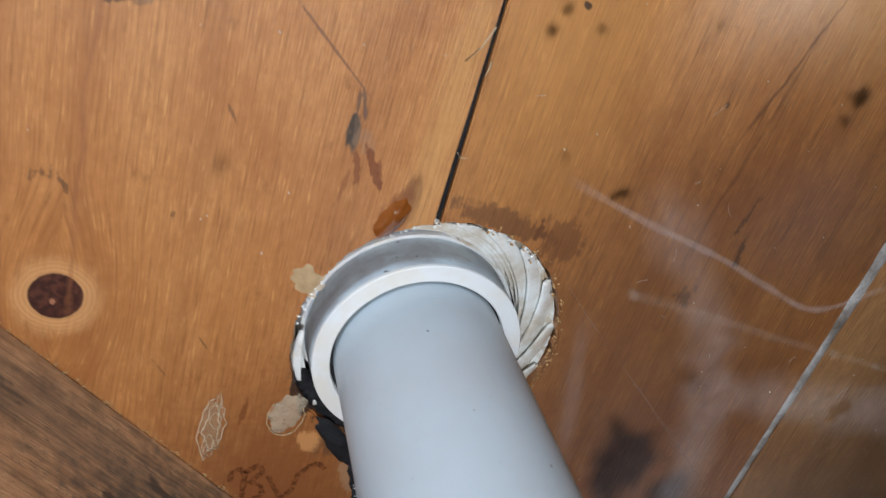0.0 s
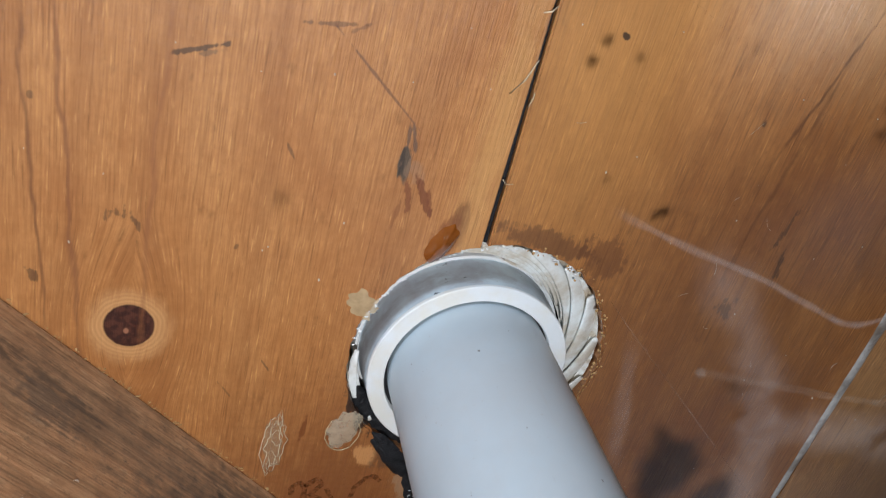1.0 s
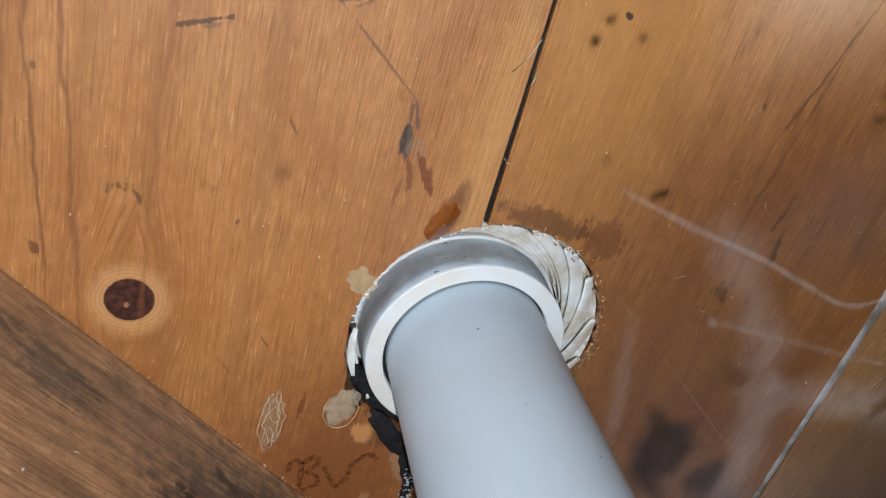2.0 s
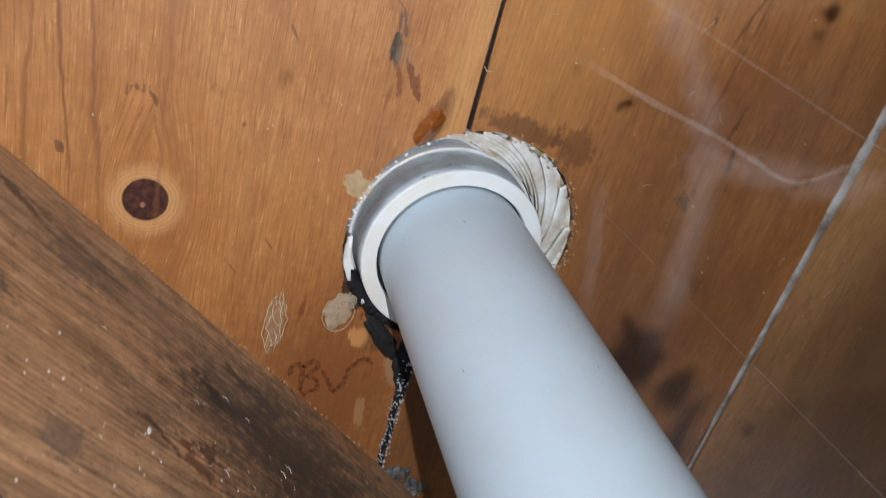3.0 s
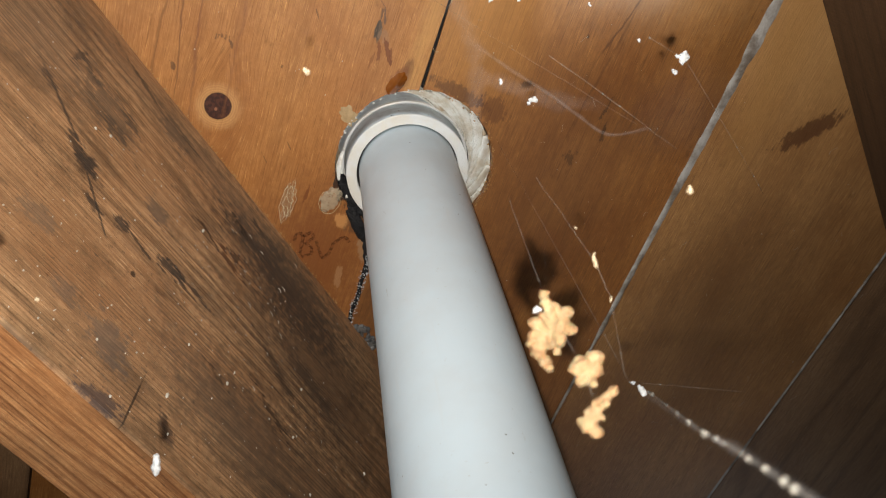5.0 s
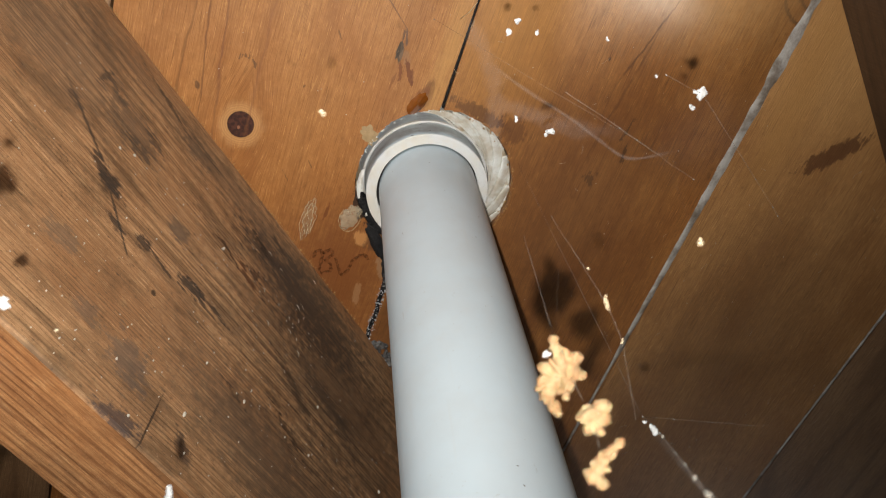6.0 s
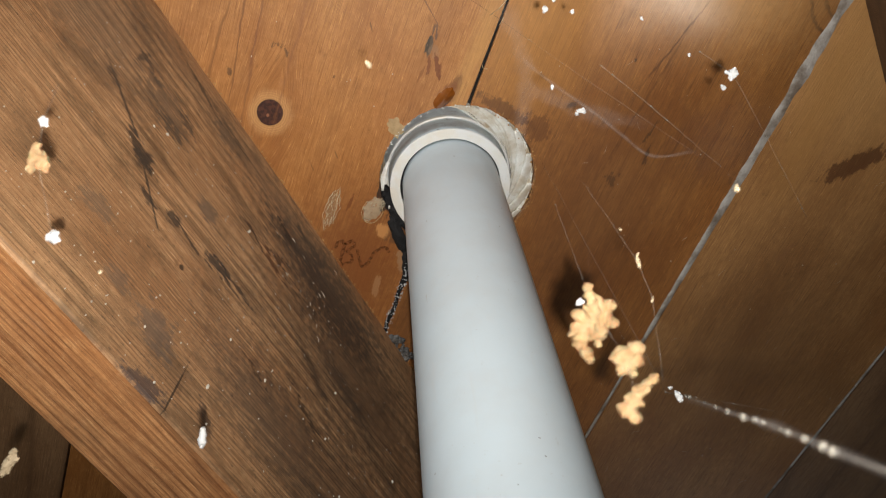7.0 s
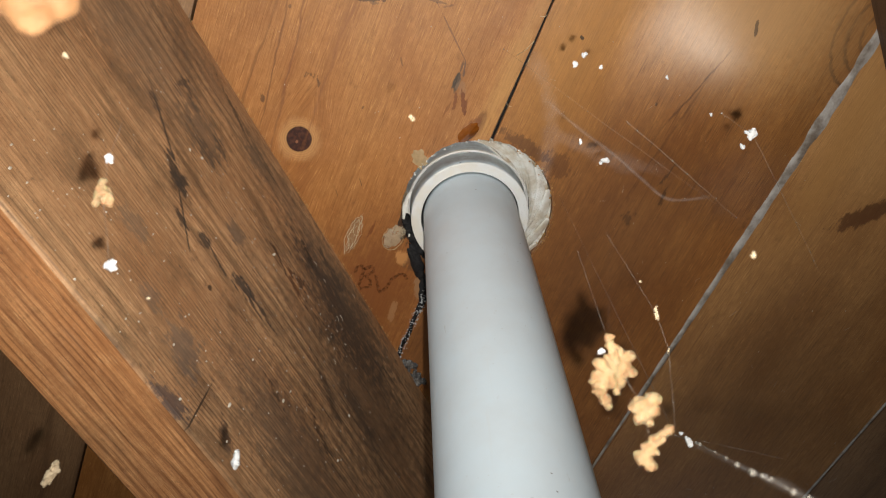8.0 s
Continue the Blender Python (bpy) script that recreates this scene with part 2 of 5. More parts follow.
M_board_a = wood("orange_board", (0.52, 0.25, 0.082), (0.43, 0.182, 0.052), (0.22, 0.075, 0.018),
                 knots=[(*on_board(0.012, 0.302), 0.0112)],
                 marks=[mark(0.1313, 0.2300, 0.0075, 0.0030, -8, GREY, 0.95, 0.5), mark(0.1300, 0.2290, 0.0060, 0.0012, -6, BLACKISH, 0.7, 0.6), mark(0.1350, 0.2185, 0.006, 0.0011, -14, (0.1, 0.06, 0.04), 0.8, 0.7),
                        mark(0.1325, 0.2170, 0.005, 0.0008, -8, (0.06, 0.04, 0.03), 0.7, 0.7), mark(0.1350, 0.2330, 0.006, 0.0040, -20, (0.28, 0.17, 0.10), 0.4, 0.8),
                        mark(0.1402, 0.2456, 0.0100, 0.0017, -30, RUST, 0.85, 0.8), mark(0.1330, 0.2440, 0.0080, 0.0013, -12, RUST, 0.7, 0.9), mark(0.1430, 0.2480, 0.006, 0.0012, -16, RUST, 0.7, 0.9), mark(0.1285, 0.2530, 0.007, 0.0009, 10, RUST, 0.45, 0.9),
                        mark(0.1580, 0.2585, 0.0100, 0.0036, 6, (0.13, 0.038, 0.01), 0.85, 0.35), mark(0.1520, 0.2680, 0.0140, 0.0066, 20, (0.17, 0.05, 0.012), 0.7, 0.4),
                        mark(0.120, 0.1932, 0.0240, 0.0006, -49, (0.14, 0.06, 0.03), 0.7, 0.5), mark(0.1019, 0.1703, 0.0008, 0.011, -8, (0.09, 0.04, 0.02), 0.6, 0.9), mark(0.112, 0.172, 0.0008, 0.006, -32, (0.12, 0.05, 0.025), 0.5, 0.9),
                        mark(0.06, 0.265, 0.0012, 0.0008, 20, BLACKISH, 0.5, 0.9), mark(0.084, 0.222, 0.004, 0.0005, -30, BLACKISH, 0.5, 0.8), mark(0.068, 0.33, 0.005, 0.0006, -35, BLACKISH, 0.55, 0.8), mark(0.05, 0.345, 0.006, 0.0005, -38, BLACKISH, 0.4, 0.8),
                        mark(0.1725, 0.21, 0.075, 0.007, 0, (0.58, 0.33, 0.11), 0.38, 0.9),
                        mark(0.052, 0.1795, 0.0010, 0.009, -20, BLACKISH, 0.75, 0.9), mark(0.056, 0.181, 0.001, 0.004, -20, GREY, 0.5, 0.9),
                        mark(0.015, 0.247, 0.003, 0.0028, 0, BLACKISH, 0.55, 1.6), mark(0.021, 0.251, 0.003, 0.001, -30, BLACKISH, 0.6, 1.2),
                        mark(-0.022, 0.272, 0.004, 0.0015, -40, BLACKISH, 0.6, 1.2), mark(-0.0085, 0.196, 0.0015, 0.0012, 0, BLACKISH, 0.5, 0.6),
                        mark(-0.014, 0.235, 0.08, 0.0008, -4, (0.16, 0.06, 0.02), 0.75, 0.8), mark(-0.002, 0.235, 0.09, 0.0008, -5, (0.2, 0.075, 0.028), 0.7, 0.8),
                        mark(0.03, 0.235, 0.07, 0.0010, 1, (0.24, 0.09, 0.032), 0.6, 0.8), mark(-0.026, 0.23, 0.09, 0.0009, 1, (0.18, 0.07, 0.02), 0.6, 0.8),
                        # wide first oval: the torchlight's fall-off painted into the board
                        mark(0.095, 0.445, 0.085, 0.055, 0, (0.20, 0.064, 0.017), 0.85, 0.7), mark(0.117, 0.397, 0.006, 0.007, 60, (0.55, 0.26, 0.09), 0.85, 0.5), mark(0.138, 0.425, 0.012, 0.005, -30, (0.36, 0.22, 0.12), 0.6, 0.8), mark(0.118, 0.455, 0.012, 0.003, -10, (0.42, 0.22, 0.10), 0.6, 0.9),
                        mark(0.130, 0.395, 0.014, 0.007, 20, (0.10, 0.05, 0.025), 0.6, 0.5), mark(0.112, 0.365, 0.016, 0.004, -25, (0.014, 0.012, 0.011), 0.85, 0.8), mark(0.085, 0.375, 0.006, 0.0014, 5, RUST, 0.7, 0.9)],
                 ring=22.0, seed=0.31, rough=0.44, saw=0.07, lines=0.32)
M_board_b = wood("brown_board", (0.46, 0.205, 0.058), (0.335, 0.136, 0.038), (0.125, 0.045, 0.014),
                 # first oval: tan wood with sheen painted in; second: a paler golden tone
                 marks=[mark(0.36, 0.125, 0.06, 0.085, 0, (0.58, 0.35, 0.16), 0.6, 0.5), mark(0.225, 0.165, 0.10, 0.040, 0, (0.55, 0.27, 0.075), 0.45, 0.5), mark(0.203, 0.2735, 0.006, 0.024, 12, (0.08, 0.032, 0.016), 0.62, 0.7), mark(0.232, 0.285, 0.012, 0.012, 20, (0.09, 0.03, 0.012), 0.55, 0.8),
                        # first: shade by the pipe, painted in; second: browner wood plus torch fall-off
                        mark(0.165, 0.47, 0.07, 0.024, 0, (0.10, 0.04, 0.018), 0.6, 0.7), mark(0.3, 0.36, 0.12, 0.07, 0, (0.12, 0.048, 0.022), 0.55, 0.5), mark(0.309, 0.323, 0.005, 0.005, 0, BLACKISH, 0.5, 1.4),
                        mark(0.331, 0.275, 0.014, 0.0016, 12, BLACKISH, 0.6, 1.0), mark(0.334, 0.297, 0.008, 0.0016, -6, BLACKISH, 0.6, 1.0),
                        mark(0.326, 0.205, 0.04, 0.001, 14, (0.08, 0.03, 0.012), 0.7, 0.9), mark(0.318, 0.25, 0.06, 0.0011, 6, (0.08, 0.03, 0.012), 0.5, 0.9),
                        mark(0.222, 0.175, 0.0014, 0.0022, 25, BLACKISH, 0.9, 0.5), mark(0.3, 0.216, 0.002, 0.002, 0, BLACKISH, 0.7, 1.4),
                        mark(0.36, 0.14, 0.006, 0.0014, -25, BLACKISH, 0.7, 0.8)],
                 ring=30.0, seed=1.7, rough=0.36, saw=0.04, coat=0.5, lines=0.22,
                 arcs=[(*on_board(0.467, 0.125), (0.05, 0.036, 0.022), (0.06, 0.02, 0.01))], dish=(*on_board(0.395, 0.185), 0.15, 0.036))
M_board_c = wood("olive_board", (0.52, 0.275, 0.105), (0.41, 0.207, 0.078), (0.19, 0.085, 0.033),
                 # first oval paints extra light into the board's near side
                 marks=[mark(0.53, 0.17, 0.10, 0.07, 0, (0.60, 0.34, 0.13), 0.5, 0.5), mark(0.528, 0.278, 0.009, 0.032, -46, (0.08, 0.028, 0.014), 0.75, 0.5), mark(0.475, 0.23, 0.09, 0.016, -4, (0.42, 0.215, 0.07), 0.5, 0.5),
                        # last oval: darker far end, with the torch's fall-off painted in
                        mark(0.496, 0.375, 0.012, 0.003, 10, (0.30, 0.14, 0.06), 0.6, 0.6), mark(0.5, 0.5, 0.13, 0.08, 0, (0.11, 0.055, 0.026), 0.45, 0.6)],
                 ring=17.0, seed=3.1, rough=0.4, saw=0.04, coat=0.3, lines=0.2)
M_board_d = wood("dark_board", (0.38, 0.225, 0.115), (0.29, 0.165, 0.085), (0.13, 0.068, 0.036), ring=20.0, seed=4.7, saw=0.1)

JD = Vector((0.609, 0.793))
JN = Vector((0.793, -0.609))
INK = (0.040, 0.032, 0.026)


def jmark(along, z, hl, hh, turn, col, strength, ragged=1.0):
    return (along, -(1.2 - z), hl * 1.2, hh * 1.3, turn, col, strength, ragged * 1.15)


# the joist's wide side is mapped with local x along it and local y up it
M_joist_side = wood("dirty_joist_side", (0.65, 0.380, 0.192), (0.49, 0.266, 0.130), (0.095, 0.048, 0.022),
                    marks=[jmark(0.1944, 1.060, 0.0135, 0.0042, 158, INK, 0.8, 0.7), jmark(0.1990, 1.058, 0.0070, 0.0062, 150, INK, 0.75, 0.7), jmark(0.1686, 1.0796, 0.0250, 0.0010, 147, INK, 0.8, 0.7), jmark(0.152, 1.089, 0.006, 0.003, 140, INK, 0.5),
                           jmark(0.2161, 1.0388, 0.0220, 0.0008, 136, INK, 0.75, 0.6), jmark(0.2171, 1.0345, 0.0060, 0.0026, 165, INK, 0.8, 0.7), jmark(0.2393, 1.0424, 0.0056, 0.0034, 20, INK, 0.85, 0.7),
                           jmark(0.2533, 1.0416, 0.0125, 0.0012, 168, INK, 0.75, 0.7), jmark(0.2836, 1.0474, 0.0115, 0.0042, 10, INK, 0.85, 0.8), jmark(0.3026, 1.0500, 0.0150, 0.0018, 174, INK, 0.75, 0.9), jmark(0.297, 1.045, 0.012, 0.0010, 172, INK, 0.6, 0.8),
                           jmark(0.1558, 1.1374, 0.0022, 0.0090, -10, INK, 0.7, 0.9), jmark(0.166, 1.135, 0.008, 0.0018, 160, INK, 0.55), jmark(0.2019, 1.1083, 0.0110, 0.0040, 172, INK, 0.55, 1.2), jmark(0.2082, 1.1288, 0.0070, 0.0030, 150, INK, 0.6, 1.1),
                           jmark(0.190, 1.120, 0.02, 0.012, -12, (0.085, 0.068, 0.052), 0.45), jmark(0.2572, 1.0804, 0.0085, 0.0060, 159, (0.09, 0.075, 0.062), 0.6, 0.8), jmark(0.2018, 1.179, 0.0190, 0.0016, 165, BLACKISH, 0.75, 0.9), jmark(0.235, 1.178, 0.020, 0.0018, 172, BLACKISH, 0.6, 0.9),
                           jmark(0.3406, 1.152, 0.0250, 0.0050, 8, INK, 0.8), jmark(0.39, 1.150, 0.060, 0.026, -6, (0.050, 0.038, 0.030), 0.85), jmark(0.3254, 1.1541, 0.0100, 0.0030, 165, BLACKISH, 0.9, 1.2), jmark(0.3461, 1.1749, 0.0080, 0.0022, 160, BLACKISH, 0.85, 1.2), jmark(0.3653, 1.1715, 0.0110, 0.0040, 170, INK, 0.8, 1.2), jmark(0.2383, 1.1675, 0.0100, 0.0070, 0, (0.10, 0.07, 0.05), 0.6), jmark(0.3224, 1.109, 0.0125, 0.0036, 160, (0.12, 0.042, 0.014), 0.75), jmark(0.2975, 1.1118, 0.0110, 0.0014, 165, (0.05, 0.022, 0.012), 0.8),
                           jmark(0.330, 1.117, 0.0060, 0.0040, 30, (0.05, 0.02, 0.01), 0.75), jmark(0.1947, 0.9924, 0.0090, 0.0060, 12, (0.13, 0.095, 0.07), 0.5), jmark(0.2298, 0.9643, 0.0070, 0.0050, 22, (0.12, 0.09, 0.07), 0.5), jmark(0.2605, 1.0157, 0.0016, 0.0016, 0, BLACKISH, 0.8, 0.5),
                           jmark(0.2660, 0.9600, 0.0130, 0.0090, 150, (0.11, 0.085, 0.07), 0.6), jmark(0.2762, 0.9246, 0.0120, 0.0045, 7, (0.05, 0.04, 0.045), 0.75), jmark(0.2946, 0.9361, 0.0185, 0.0006, 88, BLACKISH, 0.8, 0.3), jmark(0.3210, 0.9413, 0.0075, 0.0030, 142, (0.08, 0.05, 0.035), 0.7),
                           # broad ovals darken the side past the pipe, a long band its top
                           jmark(0.4353, 1.079, 0.0400, 0.0070, 162, (0.055, 0.038, 0.028), 0.6), jmark(0.3961, 1.0614, 0.0260, 0.0030, 156, BLACKISH, 0.55), jmark(0.455, 1.10, 0.09, 0.05, 0, (0.06, 0.042, 0.03), 0.6), jmark(0.46, 0.99, 0.09, 0.03, 0, (0.075, 0.05, 0.034), 0.5),
                           jmark(0.37, 0.985, 0.05, 0.022, 170, (0.10, 0.066, 0.046), 0.5), jmark(0.27, 1.175, 0.16, 0.012, 0, (0.12, 0.085, 0.058), 0.45), jmark(0.12, 1.12, 0.05, 0.03, 0, (0.13, 0.098, 0.072), 0.45), jmark(0.40, 1.02, 0.016, 0.002, 160, BLACKISH, 0.5), jmark(0.345, 1.005, 0.010, 0.0016, 165, BLACKISH, 0.5)],
                    ring=340.0, seed=6.3, rough=0.6, saw=0.05, coat=0.0, lines=0.55, dirt=0.55)
M_joist_edge = wood("sawn_joist_edge", (0.66, 0.335, 0.145), (0.55, 0.25, 0.095), (0.16, 0.055, 0.02),
                    marks=[(0.315, -0.028, 0.0007, 0.03, 18, BLACKISH, 0.6, 0.3), (0.321, -0.04, 0.004, 0.0018, 0, BLACKISH, 0.8, 1.0),
                           (0.306, -0.022, 0.007, 0.004, 0, BLACKISH, 0.8, 1.0), (0.17, -0.006, 0.016, 0.0016, 10, (0.08, 0.03, 0.02), 0.75, 1.0),
                           (0.25, -0.02, 0.2, 0.004, 2, (0.25, 0.085, 0.028), 0.5, 0.6)],
                    ring=260.0, seed=8.9, rough=0.55, saw=0.1, coat=0.0, lines=0.75, dirt=0.3)


def plain(name, col, rough=0.5, vary=0.25, scale=60.0, bump=0.2, dist=0.0006, col2=None, **more):
    m = Mat(name)
    n = m.noise(m.co, scale, 5.0, 0.6)
    n2 = m.noise(m.co, scale * 7, 3.0, 0.6)
    c = m.mix(m.ramp(n, 0.35, 0.7), col, col2 or [v * (1 - vary) for v in col])
    c = m.mix(m.ramp(n2, 0.6, 0.8, 0.0, 0.35), c, [v * (1 - 1.6 * vary) for v in col])
    return m.finish(c, rough, m.math("ADD", n, m.math("MULTIPLY", n2, 0.4)), bump, dist, **more)


def pvc_pipe():
    m = Mat("grey_white_pvc")
    streak = m.noise(m.mapped(m.co, (130, 130, 9)), 1.0, 4.0, 0.6)
    cloud = m.noise(m.co, 22.0, 4.0, 0.6)
    fine = m.noise(m.co, 420.0, 3.0, 0.6)
    c = m.mix(m.ramp(cloud, 0.35, 0.7), (0.462, 0.545, 0.600), (0.446, 0.510, 0.552))
    c = m.mix(m.ramp(streak, 0.6, 0.8, 0.0, 0.3), c, (0.45, 0.44, 0.42))
    c = m.mix(m.ramp(fine, 0.68, 0.76, 0.0, 0.35), c, (0.3, 0.27, 0.23))
    scratch = m.noise(m.mapped(m.co, (330, 330, 40)), 1.0, 3.0, 0.6)
    c = m.mix(m.ramp(scratch, 0.70, 0.78, 0.0, 0.55), c, (0.28, 0.27, 0.25))
    wob = m.math("SUBTRACT", m.noise(m.co, 500.0, 2.0), 0.5)
    smear = m.noise(m.mapped(m.co, (90, 90, 55), (0.4, 0.1, 0.7)), 1.0, 4.0, 0.7, 0.6)
    c = m.mix(m.ramp(smear, 0.66, 0.78, 0.0, 0.45), c, (0.36, 0.37, 0.37))
    nick = m.noise(m.mapped(m.co, (260, 260, 190), (0.2, 0.9, 0.3)), 1.0, 2.0, 0.5)
    c = m.mix(m.ramp(nick, 0.765, 0.79, 0.0, 0.8), c, (0.10, 0.09, 0.08))
    for at in ((0.137, 0.312, 0.816), (0.136, 0.312, 0.806), (0.135, 0.312, 0.795)):
        k = m.vec("LENGTH", m.vec("SUBTRACT", m.co, at))
        c = m.mix(m.ramp(m.math("ADD", k, m.math("MULTIPLY", wob, 0.0008)), 0.0012, 0.0018, 0.9, 0.0), c, (0.55, 0.42, 0.03))
    return m.finish(c, m.math("MULTIPLY_ADD", cloud, 0.15, 0.3), m.math("ADD", streak, m.math("MULTIPLY", fine, 0.3)), 0.06, 0.0005)


M_pipe = pvc_pipe()
M_hub = plain("white_pvc_face", (0.72, 0.75, 0.77), 0.45, 0.12, 45.0, 0.1, col2=(0.70, 0.68, 0.62))


def scuffed_wall():
    """Grey-white plastic with grey smears and black flecks."""
    m = Mat("grey_pvc_wall")
    cloud = m.noise(m.co, 60.0, 5.0, 0.6)
    smear = m.noise(m.mapped(m.co, (45, 45, 160)), 1.0, 4.0, 0.65)
    fleck = m.noise(m.mapped(m.co, (240, 240, 420)), 1.0, 3.0, 0.6)
    c = m.mix(m.ramp(cloud, 0.35, 0.7), (0.60, 0.69, 0.74), (0.46, 0.49, 0.53))
    c = m.mix(m.ramp(smear, 0.48, 0.7, 0.0, 0.55), c, (0.34, 0.34, 0.35))
    c = m.mix(m.ramp(fleck, 0.68, 0.72, 0.0, 0.9), c, (0.04, 0.035, 0.03))
    return m.finish(c, 0.4, fleck, 0.2, 0.0005)


M_wall = scuffed_wall()
M_black = plain("black_sealant_and_gap_shade", (0.009, 0.009, 0.010), 0.55, 0.4, 180.0, 0.8, 0.002, col2=(0.018, 0.018, 0.020), Specular_IOR_Level=0.25)
M_tar_grey = plain("grey_sealant", (0.05, 0.05, 0.052), 0.5, 0.4, 160.0, 0.8, 0.002, col2=(0.16, 0.15, 0.14))
M_foam = plain("yellow_foam", (0.28, 0.20, 0.105), 0.8, 0.2, 240.0, 0.6, 0.001, col2=(0.23, 0.13, 0.058), Subsurface_Weight=0.2, Subsurface_Scale=0.002)
M_foam_dark = plain("orange_foam", (0.10, 0.045, 0.012), 0.8, 0.2, 240.0, 0.6, 0.001)
M_flake = plain("white_flake", (0.42, 0.43, 0.44), 0.8, 0.15, 300.0, 0.5, 0.0006)
M_seed = plain("cream_husk", (0.40, 0.31, 0.20), 0.7, 0.2, 300.0, 0.4, 0.0006)
M_caulk = plain("grey_gap_filler", (0.46, 0.44, 0.42), 0.7, 0.4, 48.0, 0.8, 0.002, col2=(0.17, 0.135, 0.105))
M_web = plain("cobweb_thread", (0.34, 0.31, 0.27), 0.8, 0.2, 400.0, 0.1, Alpha=0.2)
M_dust = plain("dust_speck", (0.18, 0.165, 0.14), 0.8, 0.2, 300.0, 0.1)
M_fleck = plain("white_fleck", (0.55, 0.50, 0.42), 0.8, 0.2, 300.0, 0.1)
M_fibre = plain("pale_fibre", (0.62, 0.50, 0.33), 0.8, 0.2, 200.0, 0.2)
M_saw = plain("sawdust_tan", (0.45, 0.27, 0.11), 0.9, 0.3, 300.0, 0.3)
M_resin = plain("amber_resin", (0.22, 0.066, 0.010), 0.06, 0.3, 60.0, 0.05, Coat_Weight=1.0, Coat_Roughness=0.05)
M_glue = plain("clear_glue", (0.74, 0.64, 0.46), 0.12, 0.3, 150.0, 0.9, Alpha=0.42)
M_blister = plain("clear_varnish", (0.66, 0.52, 0.33), 0.1, 0.2, 150.0, 0.8, Alpha=0.24)
M_rim = plain("pale_varnish_rim", (0.80, 0.70, 0.50), 0.2, 0.2, 150.0, 0.4, Alpha=0.75)
M_glue_tan = plain("tan_glue", (0.66, 0.50, 0.28), 0.4, 0.25, 150.0, 0.5, Alpha=0.6)


def faded_ink():
    """Worn red-brown strokes that break up along the grain."""
    m = Mat("brown_ink")
    n = m.noise(m.co, 330.0, 4.0, 0.65)
    return m.finish(m.mix(n, (0.17, 0.045, 0.012), (0.09, 0.02, 0.008)), 0.5, None, Alpha=m.ramp(n, 0.36, 0.62, 0.08, 0.55))


M_ink = faded_ink()
M_soil = plain("dry_soil", (0.36, 0.29, 0.21), 0.95, 0.4, 9.0, 0.9, 0.02)
M_block = plain("concrete_block", (0.30, 0.29, 0.27), 0.9, 0.25, 20.0, 0.6, 0.004)
M_over = plain("dark_gap_backing", (0.02, 0.015, 0.012), 0.9, 0.3, 30.0)


# ---- mesh helpers ----
def part(name, bm, material, parent=None, label="", smooth=False):
    me = bpy.data.meshes.new(name)
    bm.normal_update()
    bm.to_mesh(me)
    bm.free()
    for mt in material if isinstance(material, (list, tuple)) else (material,):
        me.materials.append(mt)
    if smooth:
        me.polygons.foreach_set("use_smooth", [True] * len(me.polygons))
    ob = new(name, me)
    if parent is not None:
        ob.parent = parent
    if label:
        ob["label"] = label
    return ob


def prism(points, z0, z1, bevel=0.0):
    """A bmesh slab over a flat outline, from z0 up to z1."""
    bm = bmesh.new()
    low = [bm.verts.new((x, y, z0)) for x, y in points]
    top = [bm.verts.new((x, y, z1)) for x, y in points]
    f = bm.faces.new(low)
    bm.faces.new(top)
    for i in range(len(points)):
        j = (i + 1) % len(points)
        bm.faces.new((low[i], low[j], top[j], top[i]))
    bmesh.ops.recalc_face_normals(bm, faces=bm.faces)
    if bevel:
        bmesh.ops.bevel(bm, geom=[e for e in f.edges], offset=bevel, segments=2, affect="EDGES", clamp_overlap=True)
    return bm


def crisp(ob, degrees=35):
    """Keeps real corners sharp in a smooth-shaded part."""
    ob.data.set_sharp_from_angle(angle=radians(degrees))
    return ob


def lathe(profile, centre, steps=96, bm=None, wobble=None):
    """Turns (radius, z) pairs round an upright axis; the profile stays open."""
    bm = bm or bmesh.new()
    rows = []
    for r, z in profile:
        row = []
        for i in range(steps):
            a = 2 * math.pi * i / steps
            q = r + (wobble(a, z) if wobble else 0.0)
            row.append(bm.verts.new((centre[0] + q * math.cos(a), centre[1] + q * math.sin(a), z)))
        rows.append(row)
    for a, b in zip(rows, rows[1:]):
        for i in range(steps):
            j = (i + 1) % steps
            bm.faces.new((a[i], a[j], b[j], b[i]))
    return bm


def tube(bm, points, radius, sides=6):
    """A round thread along points; radius: a number or one for each point."""
    pts = [Vector(p) for p in points]
    rad = radius if isinstance(radius, (list, tuple)) else [radius] * len(pts)
    rows = []
    for i, p in enumerate(pts):
        d = (pts[min(i + 1, len(pts) - 1)] - pts[max(i - 1, 0)]).normalized()
        a = d.orthogonal().normalized()
        b = d.cross(a)
        rows.append([bm.verts.new(p + rad[i] * (math.cos(2 * math.pi * k / sides) * a + math.sin(2 * math.pi * k / sides) * b)) for k in range(sides)])
    for a, b in zip(rows, rows[1:]):
        for k in range(sides):
            bm.faces.new((a[k], a[(k + 1) % sides], b[(k + 1) % sides], b[k]))
    bm.faces.new(rows[0][::-1])
    bm.faces.new(rows[-1])


